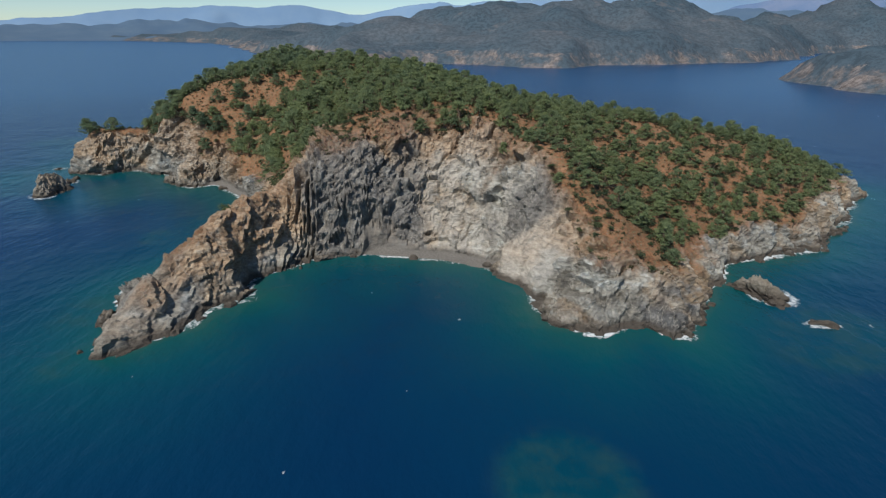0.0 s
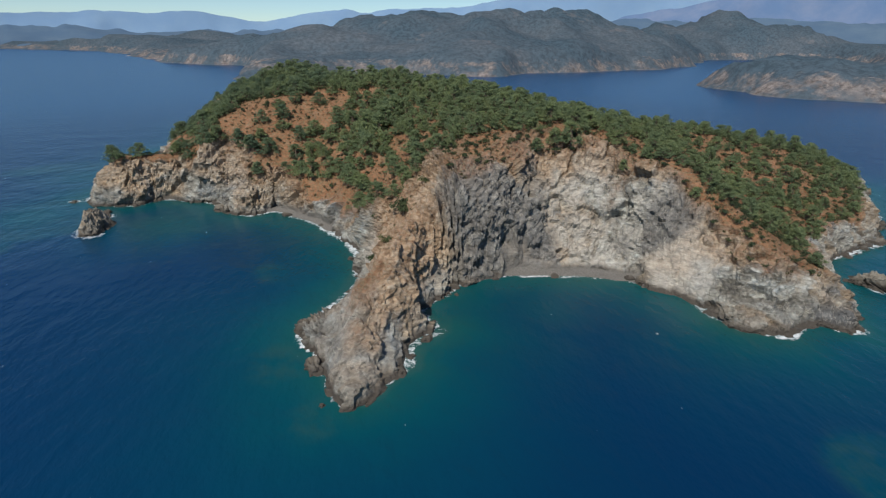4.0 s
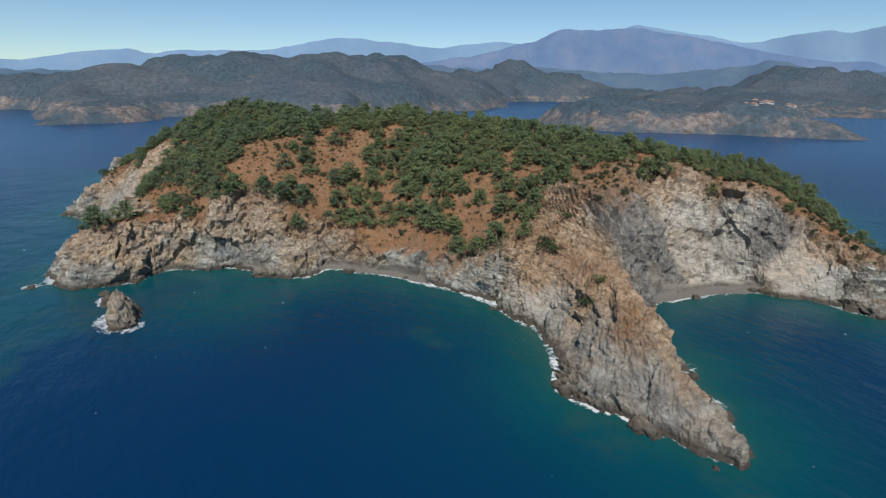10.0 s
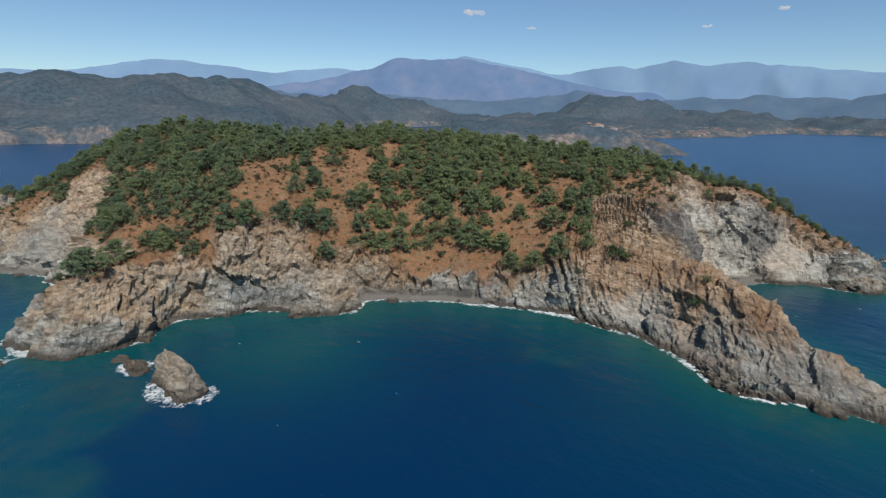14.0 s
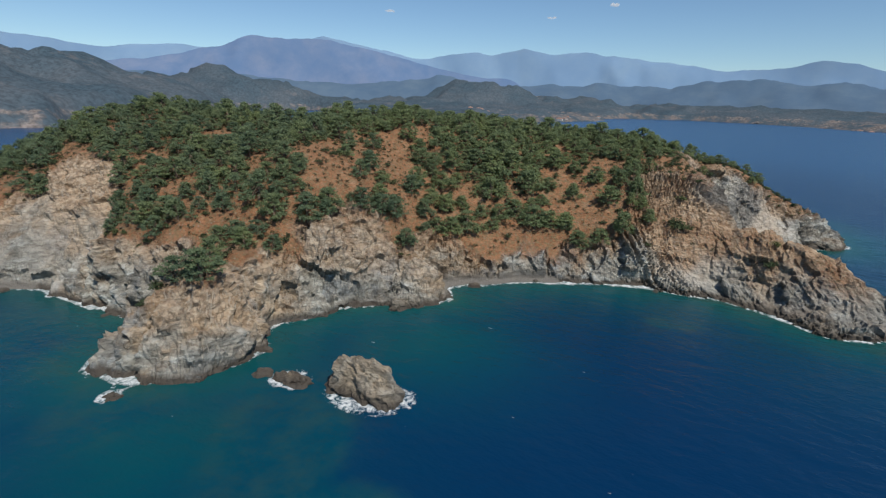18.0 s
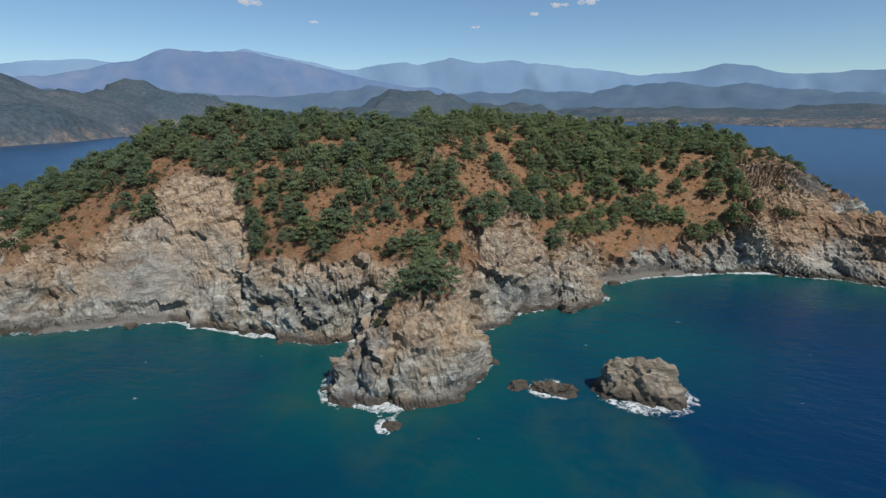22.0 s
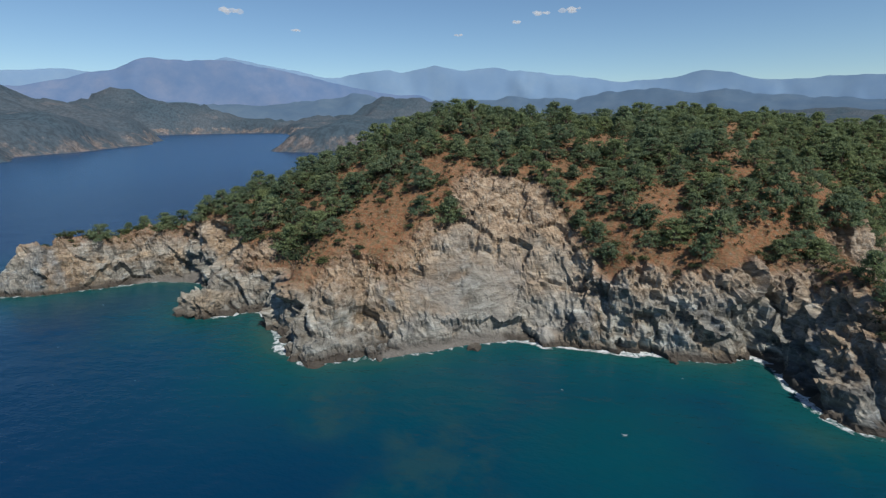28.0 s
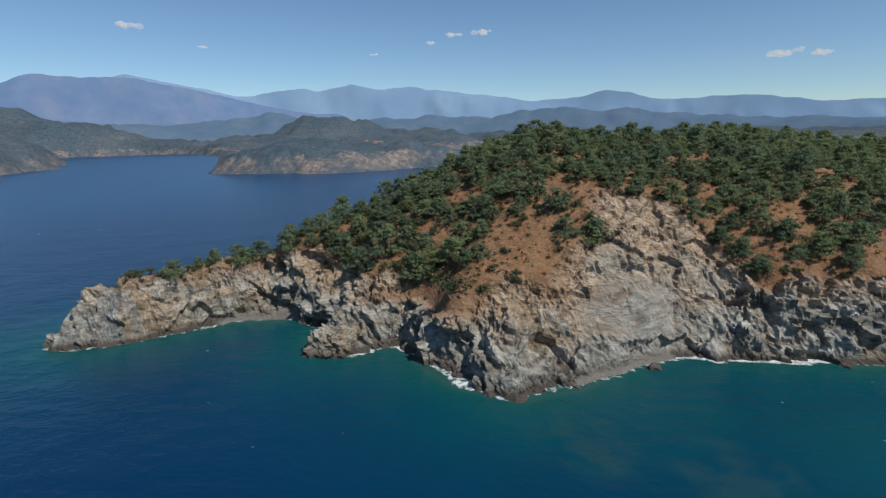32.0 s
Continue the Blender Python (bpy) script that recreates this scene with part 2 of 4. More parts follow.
def vnoise(p, scale, seed=0):
    """Smooth value noise from -1 to 1 at the points p (n, 3)."""
    q = p * scale
    i = np.floor(q).astype(np.int64)
    f = (q - i).astype(np.float32)
    f = f * f * f * (f * (f * 6 - 15) + 10)
    out = 0
    for a in (0, 1):
        wx = f[:, 0] if a else 1 - f[:, 0]
        for b in (0, 1):
            wy = f[:, 1] if b else 1 - f[:, 1]
            for c in (0, 1):
                wz = f[:, 2] if c else 1 - f[:, 2]
                out = out + wx * wy * wz * lattice(i[:, 0] + a, i[:, 1] + b, i[:, 2] + c, seed)
    return out * 2 - 1


def fbm(p, scale, octaves=4, seed=0, gain=0.5):
    total, amp = 0, 1.0
    for k in range(octaves):
        total = total + amp * vnoise(p, scale * 2.03 ** k, seed + 17 * k)
        amp *= gain
    return total


def blocks(p, scale, seed=0):
    """Cell noise: the nearest cell's own value, and the gap to the second nearest."""
    q = p * scale
    i = np.floor(q).astype(np.int64)
    best = np.full(len(p), 9.0, np.float32)
    second = best.copy()
    value = np.zeros(len(p), np.float32)
    for a in (-1, 0, 1):
        for b in (-1, 0, 1):
            for c in (-1, 0, 1):
                j = i + np.array((a, b, c))
                d = 0
                for k in range(3):
                    d = d + (j[:, k] + lattice(j[:, 0], j[:, 1], j[:, 2], seed + k) - q[:, k]) ** 2
                v = lattice(j[:, 0], j[:, 1], j[:, 2], seed + 7)
                near = d < best
                second = np.where(near, best, np.minimum(second, d))
                value = np.where(near, v, value)
                best = np.where(near, d, best)
    return value * 2 - 1, np.sqrt(second) - np.sqrt(best)


def facets(p, scale, seed=0, lean=0.9):
    """Broken faces: each cell is a plane of its own height and tilt."""
    q = (p * scale).astype(np.float32)
    i = np.floor(q).astype(np.int64)
    best = np.full(len(p), 9.0, np.float32)
    value = np.zeros(len(p), np.float32)
    for a in (-1, 0, 1):
        for b in (-1, 0, 1):
            for c in (-1, 0, 1):
                j = i + np.array((a, b, c))
                r = [lattice(j[:, 0], j[:, 1], j[:, 2], seed + k) for k in range(3)]
                o = [q[:, k] - j[:, k] - r[k] for k in range(3)]
                d = o[0] ** 2 + o[1] ** 2 + o[2] ** 2
                plane = r[0] + r[1] - 1 + lean * ((r[1] - 0.5) * o[0] + (r[2] - 0.5) * o[1] + (r[0] - 0.5) * o[2]) * 2
                near = d < best
                value = np.where(near, plane, value)
                best = np.where(near, d, best)
    return value


def tilt_strata(p, dip=0.55, turn=0.6, flat=2.6):
    """Coordinates in which the beds of the rock lie level and are squeezed together."""
    m = np.array(Euler((-dip, 0.2, turn)).to_matrix())
    q = p @ m.T
    q[:, 2] *= flat
    return q


def smooth(x, a, b):
    t = np.clip((x - a) / (b - a), 0, 1)
    return t * t * (3 - 2 * t)


def mesh_from(name, verts, faces, material, shade=False, attrs=None):
    me = bpy.data.meshes.new(name)
    verts = np.asarray(verts, np.float32)
    faces = np.asarray(faces, np.int32)
    n = faces.shape[1]
    me.vertices.add(len(verts))
    me.vertices.foreach_set("co", verts.ravel())
    me.loops.add(faces.size)
    me.loops.foreach_set("vertex_index", faces.ravel())
    me.polygons.add(len(faces))
    me.polygons.foreach_set("loop_start", np.arange(0, faces.size, n, dtype=np.int32))
    me.polygons.foreach_set("use_smooth", np.full(len(faces), shade))
    me.update(calc_edges=True)
    me.materials.append(material)
    for key, values in (attrs or {}).items():
        a = me.attributes.new(key, "FLOAT", "POINT")
        a.data.foreach_set("value", np.asarray(values, np.float32))
    return me


def grid_faces(nx, ny, keep=None):
    i = np.arange(nx - 1)[:, None] * ny + np.arange(ny - 1)[None, :]
    f = np.stack([i, i + ny, i + ny + 1, i + 1], -1).reshape(-1, 4)
    return f if keep is None else f[keep.reshape(-1)]


def compact(verts, faces, attrs):
    used = np.unique(faces)
    back = np.zeros(len(verts), np.int32)
    back[used] = np.arange(len(used))
    return verts[used], back[faces], {k: v[used] for k, v in attrs.items()}


def part(name, data, parent, label=""):
    ob = new(name, data)
    ob.parent = parent
    return tagged(ob, label) if label else ob


# ---- the island's plan: shore points with the height of the rock 5 m inland ----
SPIT_EAST = [(-57, 79.5, 4), (-50, 85, 5), (-47, 95, 8), (-41, 99, 8), (-43, 107, 9.5), (-37.5, 113, 9)]
COVE = [(-37, 118, 4), (-30, 120, 2.5), (-22, 121.5, 2.5), (-12, 120.5, 2), (2, 117, 2.5), (4, 113, 5), (9, 109, 6.5), (12, 100, 5)]
SOUTH_HEAD = [(13, 95, 3), (16, 93, 3.5), (20, 91, 5), (24, 92, 5.5), (28, 94, 6), (32, 91, 5.5), (37, 98, 6), (41, 102, 6), (44, 110, 5.5), (50, 114, 4.5)]
EAST_SHORE = [(55, 121, 4.5), (64, 125, 4.5), (78, 131, 5), (89, 143, 5), (96, 150, 5), (103, 162, 5), (114, 172, 4), (119, 178, 4), (114, 186, 5)]
BACK_SHORE = [(98, 196, 5), (78, 210, 5), (52, 226, 6), (26, 242, 6), (0, 258, 6), (-24, 274, 6), (-50, 292, 6), (-76, 312, 6), (-98, 332, 6), (-116, 348, 7)]
NORTH_ARM = [(-130, 358, 6), (-141, 359, 6), (-144, 351, 8), (-136, 339, 9), (-127, 331, 6), (-124, 318, 6), (-129, 310, 9), (-137, 306, 5.5), (-139, 301, 6), (-133.5, 293, 9)]
NOSE = [(-143, 281, 7), (-150, 276, 3), (-151, 270, 3), (-145, 265, 3.5), (-142, 257, 3.5), (-134, 247, 4), (-131.5, 240, 6), (-131, 230, 6.5), (-131, 216, 7)]
WEST_HEAD = [(-126.5, 207.5, 8), (-136, 205, 8), (-144.5, 201, 5.5), (-143, 192.5, 5.5), (-139.5, 187, 6), (-135, 184, 7), (-127, 185, 9), (-120, 190, 10), (-112, 188.5, 9), (-99, 181, 6)]
WEST_BAY = [(-97, 175.5, 2.2), (-89, 171, 3), (-82, 173.5, 2.5), (-75, 167, 2.5), (-65, 156, 5.5), (-58, 140, 5.5), (-56.5, 124, 5)]
SPIT_WEST = [(-60, 112, 4), (-65, 103, 3), (-63, 96, 3.5), (-61, 88, 3)]
SHORE = SPIT_EAST + COVE + SOUTH_HEAD + EAST_SHORE + BACK_SHORE + NORTH_ARM + NOSE + WEST_HEAD + WEST_BAY + SPIT_WEST

# crests, shoulders and hollows: x, y, height of the ground
MAIN_CREST = [(-118, 332, 12.5), (-114, 303, 19.5), (-103, 287, 29), (-96, 277, 33.3), (-85, 268, 37.4), (-80, 256, 34.5), (-73, 240, 33.2), (-64, 226, 33), (-46, 212, 36), (-33, 194, 32.8), (-22, 172, 30.3)]
EAST_CREST = [(0, 172, 28), (22, 169, 25), (43, 165, 23), (62, 160, 19.5), (80, 158, 15), (96, 164, 10)]
COVE_BROW = [(-40, 125, 16.5), (-33, 126, 19), (-27.4, 128.5, 22), (-23, 137, 26), (-18.3, 145, 28), (-15, 147, 28.4), (-8, 143.5, 26.6), (-2.2, 140, 25), (7.4, 133.3, 22), (13.6, 122, 20.2), (18.3, 116, 17.4), (22.4, 109.8, 13.2), (26, 101, 8.5)]
COVE_WALL = [(-36.6, 121.5, 14.5), (-30, 121, 13.2), (-30.6, 119.6, 8.5), (-24, 123.5, 12), (-19.2, 126, 11.5), (-16.8, 123.3, 4.3), (-5.4, 129.3, 8), (0.6, 129.2, 12.2), (3.3, 134.4, 18.2), (9.7, 116.8, 5), (16.2, 112.8, 9), (17, 108, 6.5), (-10, 133, 15), (-13, 139, 22), (-41, 118.8, 7.8), (25.2, 94.2, 5)]
SPIT_CREST = [(-43.5, 118, 15), (-46, 112.8, 15.3), (-48.1, 107.5, 14.2), (-50.4, 98.8, 10.4), (-53, 94, 8), (-55, 90.8, 6.4)]
SPIT_SIDE = [(-52.2, 112.5, 9.7), (-46.5, 133, 11.6), (-46.6, 142.5, 15)]
BAY_SLOPE = [(-52, 139, 10.5), (-55.1, 157.2, 10.6), (-58, 172, 17), (-71.7, 173, 7.3), (-76, 178, 9.5), (-93, 189, 20), (-79, 204, 27.5), (-91, 206, 28.5), (-61.1, 205.4, 30), (-60, 192, 23.5), (-70, 186, 16.5)]
BAY_CLIFF = [(-91.4, 177, 9.7), (-91, 172.4, 4.2), (-101, 184.2, 11), (-107, 187.5, 12), (-113, 190.8, 12.5), (-120, 188.6, 6.5), (-120, 193, 14), (-131.7, 188, 12.8), (-126, 187.5, 12)]
WEST_SLOPE = [(-103.6, 191.5, 19.6), (-102, 200.5, 24.2), (-110, 211, 21.5), (-126.5, 198, 14.5), (-137.2, 194.8, 10.5), (-139.8, 198.7, 7.5), (-135.5, 189, 8.2), (-126.3, 210.5, 12.2), (-122, 210.5, 14.9), (-124.6, 214.3, 12.8), (-124, 222.4, 13), (-126, 227.7, 13.2), (-130.4, 232.1, 10.8)]
NORTH_FACE_POINTS = [(-121.3, 243.7, 17.5), (-119, 246, 19.5), (-124.3, 258, 17.3), (-118, 256.5, 24.2), (-114.7, 257.6, 26.2), (-132.3, 266.3, 13.4), (-142.6, 271.7, 9.9), (-138.8, 257.6, 2.6), (-131.2, 240.2, 4), (-133, 251, 7), (-127, 249, 12)]
NORTH_SLOPE = [(-137.6, 281.8, 13), (-131, 298, 10), (-121, 316, 13.5), (-127.3, 352.5, 10.2), (-121.3, 340.3, 10.5), (-136, 354, 9), (-111, 265.2, 27.6), (-104.6, 288, 27), (-92, 257.2, 31.8), (-117, 283, 21.5), (-100, 230, 26.5)]
EAST_SLOPE = [(34, 143, 15.5), (49, 135, 11), (78, 150, 12), (30, 118, 11), (30, 104, 8), (60, 142, 13)]
BACK_SLOPE = [(-60, 268, 27), (-30, 240, 26), (10, 215, 22), (50, 195, 16), (-85, 300, 20), (-60, 285, 15)]

STEP = 0.33
COARSE_STEP = 1.5
X0, X1, Y0, Y1 = -172.0, 140.0, 66.0, 376.0


def rounded(points, per=4):
    """A closed Catmull-Rom line through the points."""
    p = np.array(points, float)
    a, b, c, d = np.roll(p, 1, 0), p, np.roll(p, -1, 0), np.roll(p, -2, 0)
    rows = []
    for k in range(per):
        t = k / per
        rows.append(0.5 * (2 * b + (c - a) * t + (2 * a - 5 * b + 4 * c - d) * t * t + (3 * b - a - 3 * c + d) * t ** 3))
    return np.stack(rows, 1).reshape(-1, p.shape[1])


COAST = rounded(SHORE, 3)


def shore_distance(x, y):
    """Metres to the shore line, positive on land, and the cliff height of the nearest stretch."""
    best = np.full(x.shape, 1e9)
    inside = np.zeros(x.shape, bool)
    n = len(COAST)
    for k in range(n):
        ax, ay = COAST[k, :2]
        bx, by = COAST[(k + 1) % n, :2]
        dx, dy = bx - ax, by - ay
        t = np.clip(((x - ax) * dx + (y - ay) * dy) / (dx * dx + dy * dy), 0, 1)
        best = np.minimum(best, (x - ax - t * dx) ** 2 + (y - ay - t * dy) ** 2)
        inside ^= ((ay > y) != (by > y)) & (x < dx * (y - ay) / (dy + 1e-12) + ax)
    d = np.sqrt(best)
    return np.where(inside, d, -d)


def spread(points, step):
    """Points along a line every few metres."""
    p = np.array(points, float)
    rows = [p[0]]
    for a, b in zip(p[:-1], p[1:]):
        k = max(1, int(np.linalg.norm((b - a)[:2]) / step))
        rows += [a + (b - a) * (i + 1) / k for i in range(k)]
    return np.array(rows)


def land_controls():
    c = COAST
    side = np.roll(c, -1, 0)[:, :2] - np.roll(c, 1, 0)[:, :2]
    side /= np.linalg.norm(side, axis=1)[:, None]
    inward = np.stack([-side[:, 1], side[:, 0]], 1)
    shore = np.column_stack([c[:, :2], np.zeros(len(c))])
    brow = np.column_stack([c[:, :2] + inward * 5.0, c[:, 2]])
    ok = shore_distance(brow[:, 0], brow[:, 1]) > 3.6
    deep = np.column_stack([c[:, :2] - inward * 9.0, np.full(len(c), -6.0)])
    deep = deep[shore_distance(deep[:, 0], deep[:, 1]) < -6]
    lines = np.vstack([spread(MAIN_CREST, 8), spread(EAST_CREST, 8), spread(COVE_BROW, 4), spread(SPIT_CREST, 4), COVE_WALL, SPIT_SIDE, BAY_CLIFF, NORTH_FACE_POINTS, BAY_SLOPE, WEST_SLOPE, NORTH_SLOPE, EAST_SLOPE, BACK_SLOPE])
    near = shore_distance(lines[:, 0], lines[:, 1])
    brow = brow[ok]
    gap = np.min(np.hypot(brow[:, None, 0] - lines[None, :, 0], brow[:, None, 1] - lines[None, :, 1]), axis=1)
    return np.vstack([shore[::1], brow[gap > 3.5], deep[::2], lines[near > 0.6]])


def base_height():
    """The landform on a coarse grid, spanned over crests, brows and the shore."""
    ctl = land_controls()
    n = len(ctl)
    r = np.hypot(ctl[:, None, 0] - ctl[None, :, 0], ctl[:, None, 1] - ctl[None, :, 1])
    a = np.zeros((n + 1, n + 1))
    a[:n, :n] = -r - np.eye(n) * 0.12
    a[:n, n] = a[n, :n] = 1
    w = np.linalg.solve(a, np.append(ctl[:, 2], 0))
    gx, gy = np.arange(X0, X1 + 3, COARSE_STEP), np.arange(Y0, Y1 + 3, COARSE_STEP)
    x, y = np.meshgrid(gx, gy, indexing="ij")
    h = np.full(x.shape, w[n])
    for k in range(n):
        h -= w[k] * np.sqrt((x - ctl[k, 0]) ** 2 + (y - ctl[k, 1]) ** 2)
    return h


def lookup(table, x, y, step):
    fx, fy = (x - X0) / step, (y - Y0) / step
    i, j = np.clip(np.floor(fx).astype(int), 0, table.shape[0] - 2), np.clip(np.floor(fy).astype(int), 0, table.shape[1] - 2)
    u, v = fx - i, fy - j
    return table[i, j] * (1 - u) * (1 - v) + table[i + 1, j] * u * (1 - v) + table[i, j + 1] * (1 - u) * v + table[i + 1, j + 1] * u * v


# shingle beaches: stretch of shore (ends), depth in metres, slope
BEACHES = [((-33, 119), (-22, 120.5), -0.9), ((-19, 120.5), (0, 117.5), 3.2), ((-81, 175), (-67, 158.5), 1.7), ((-121, 189), (-112, 188), -0.6), ((-143, 259), (-135, 248), 0.9), ((-127, 329), (-125, 320), 1.0)]


def beach_mask(x, y, d):
    total = np.zeros(x.shape)
    for (ax, ay), (bx, by), depth in BEACHES:
        dx, dy = bx - ax, by - ay
        t = np.clip(((x - ax) * dx + (y - ay) * dy) / (dx * dx + dy * dy), 0, 1)
        off = np.hypot(x - ax - t * dx, y - ay - t * dy)
        total = np.maximum(total, smooth(off, depth + 3.5, depth + 2.0) * smooth(d, depth + 1.2, depth - 0.4))
    return total


def ellipse(x, y, cx, cy, a, b, turn=0.0):
    c, s = math.cos(turn), math.sin(turn)
    u, v = (x - cx) * c + (y - cy) * s, (y - cy) * c - (x - cx) * s
    return smooth(np.sqrt((u / a) ** 2 + (v / b) ** 2), 1.25, 0.75)


def blurred(table, passes):
    for _ in range(passes):
        table = (2 * table + np.roll(table, 1, 0) + np.roll(table, -1, 0) + np.roll(table, 1, 1) + np.roll(table, -1, 1)) / 6
    return table


nx, ny = 2 * int((X1 - X0) / STEP / 2) + 1, 2 * int((Y1 - Y0) / STEP / 2) + 1
gx, gy = np.meshgrid(X0 + np.arange(nx) * STEP, Y0 + np.arange(ny) * STEP, indexing="ij")
COARSE = base_height()
height = blurred(lookup(COARSE, gx, gy, COARSE_STEP), 24)
flat = np.column_stack([gx.ravel(), gy.ravel(), np.zeros(gx.size)])
wob = (1.6 * vnoise(flat, 0.11, 3) + 0.5 * vnoise(flat, 0.31, 4)).reshape(nx, ny)
shore_d = shore_distance(gx, gy) + wob
height = np.where(shore_d > 0, np.maximum(height, 0.06 * np.minimum(shore_d, 6) + 0.05), np.maximum(np.minimum(height, 0), shore_d * 0.9))
foot = np.minimum(1.9, 1.5 * shore_d) * (0.75 + 0.5 * vnoise(flat, 0.2, 9).reshape(nx, ny))
height = np.where(shore_d > 0, np.maximum(height * smooth(shore_d, -1.5, 2.0), foot), height - 0.4 * smooth(shore_d, 0, -1))
beach = beach_mask(gx, gy, shore_d)
height = height * (1 - beach) + beach * np.where(shore_d > 0, np.minimum(height, 0.17 * shore_d + 0.05), shore_d * 0.25)
height = blurred(height, 5)
sx, sy = np.gradient(height, STEP)
slope = np.hypot(sx, sy)
slope_soft = slope.copy()
for _ in range(4):
    slope_soft = (slope_soft + np.roll(slope_soft, 2, 0) + np.roll(slope_soft, -2, 0) + np.roll(slope_soft, 2, 1) + np.roll(slope_soft, -2, 1)) / 5
mottle = (0.5 * vnoise(flat, 0.07, 21) + 0.4 * vnoise(flat, 0.2, 22) + 0.25 * vnoise(flat, 0.55, 23)).reshape(nx, ny)
reach = shore_d - 4.5 * mottle + 4.5 * smooth(gx, 18, 40) + 5.0 * ellipse(gx, gy, -68, 160, 22, 16, -0.9)
rocky = smooth(reach, 12.5, 9.0) * smooth(height - 3.5 * mottle, 13.5, 10.5)
rocky = np.maximum(rocky, smooth(slope_soft + 0.3 * mottle, 1.35, 1.7))
# bare rock faces and the bare earth slopes
COVE_FACE = np.maximum(ellipse(gx, gy, -20, 133, 26, 17), ellipse(gx, gy, 6, 118, 9, 14))
NORTH_FACE = np.maximum(ellipse(gx + 2 * mottle, gy, -129, 249, 17, 9, 2.0), ellipse(gx, gy + 2 * mottle, -122, 247, 11, 9, 1.0))
SPIT_ROCK = ellipse(gx, gy, -51, 107, 12, 36, -0.2)
rocky = np.maximum(rocky, np.maximum(NORTH_FACE, np.maximum(0.9 * SPIT_ROCK, COVE_FACE * smooth(slope_soft, 0.35, 0.6))))
rocky = rocky * (1 - 0.92 * ellipse(gx + 2 * mottle, gy, -134, 287, 7.5, 13, 0.1) * smooth(height - 2 * mottle, 6.0, 8.0))
rocky = rocky * (1 - beach) * smooth(shore_d, -6, 0.0)
soil = np.clip(1 - rocky - beach, 0, 1) * smooth(shore_d, 1.0, 3.0)
soil = np.maximum(soil, 0.6 * smooth(reach, 5.5, 10.5) * smooth(height + 3 * mottle, 5, 9) * (1 - COVE_FACE) * (1 - NORTH_FACE) * (1 - beach))
soil = np.maximum(soil, 0.75 * COVE_FACE * smooth(height + 4 * mottle, 21, 26))
soil = np.clip(soil + 0.35 * SPIT_ROCK * smooth(mottle, -0.3, 0.3) * smooth(height + 2 * mottle, 3.0, 7) * smooth(gx, -39, -45), 0, 1)
pale = np.clip(np.maximum(np.maximum(0.95 * ellipse(gx, gy, 0, 130, 13, 9, -0.3), 0.75 * ellipse(gx, gy, 12, 111, 7, 8)), 0.3 * COVE_FACE) + 0.85 * ellipse(gx, gy, -47, 129, 9, 9) + 0.2 * SPIT_ROCK + 0.25 * NORTH_FACE + ellipse(gx, gy, -132, 240, 2.0, 2.4), 0, 1) * rocky * smooth(mottle, -0.6, 0.1)
# dark rock patches; notch, headland cave and dome overhang are shade painted dark
slate_shade = rocky * np.clip(np.maximum(np.maximum(0.75 * ellipse(gx, gy, -30, 126, 9, 8), 0.8 * ellipse(gx, gy, -20, 126, 9, 5)), np.maximum(0.5 * ellipse(gx, gy, -17, 136, 4, 8, 0.4), np.maximum(ellipse(gx, gy, -134, 216, 7, 12), np.maximum(0.25 * ellipse(gx, gy, -57, 100, 6, 14), np.maximum(0.8 * ellipse(gx, gy, 33, 95, 6, 4), 0.7 * ellipse(gx, gy, 9, 121, 9, 3, -0.5)))))) * smooth(mottle, -0.3, 0.1), 0, 1)
tan = np.clip(1.0 * SPIT_ROCK * smooth(height + 4 * mottle, 2.5, 6) * smooth(gx - 0.25 * (gy - 105), -55, -48) + 0.4 * COVE_FACE * smooth(mottle, -0.3, 0.4) + 0.6 * COVE_FACE * smooth(height + 4 * mottle, 16, 22) + 0.35 * ellipse(gx, gy, -47, 131, 8, 10) + 0.6 * NORTH_FACE * smooth(height + 4 * mottle, 13, 18) + 0.7 * ellipse(gx, gy, -128, 268, 6, 10, -0.5) + 0.68 * smooth(height + 5 * mottle, 5, 10) * (1 - COVE_FACE) * (1 - 0.6 * NORTH_FACE), 0, 1) * smooth(height, 1.0, 3.0)

slate_shade = np.clip(slate_shade + 0.28 * rocky * smooth(height + 5 * mottle, 7.5, 2.5) * (1 - COVE_FACE) * smooth(mottle, -0.5, 0.2), 0, 1)
tan = tan * (1 - 0.6 * slate_shade)

scree = ellipse(gx, gy, -131.5, 253, 3.2, 8.5, 0.5)


def relaxed(x, y, passes):
    """The grid's points drawn together where the ground is steep, so that cliffs get as many faces as slopes."""
    top = np.clip(height, -1.0, None)
    h = lookup(top, x, y, STEP)
    c = (slice(1, -1), slice(1, -1))
    sides = ((slice(2, None), slice(1, -1)), (slice(None, -2), slice(1, -1)), (slice(1, -1), slice(2, None)), (slice(1, -1), slice(None, -2)))
    for _ in range(passes):
        total, sumx, sumy = 0, 0, 0
        for q in sides:
            w = np.sqrt((x[q] - x[c]) ** 2 + (y[q] - y[c]) ** 2 + (h[q] - h[c]) ** 2)
            total, sumx, sumy = total + w, sumx + w * x[q], sumy + w * y[q]
        x[c] += 0.45 * (sumx / total - x[c])
        y[c] += 0.45 * (sumy / total - y[c])
        h = lookup(top, x, y, STEP)
    return x, y


# first every third point, then all of them
px, py = relaxed(gx[::3, ::3].copy(), gy[::3, ::3].copy(), 130)
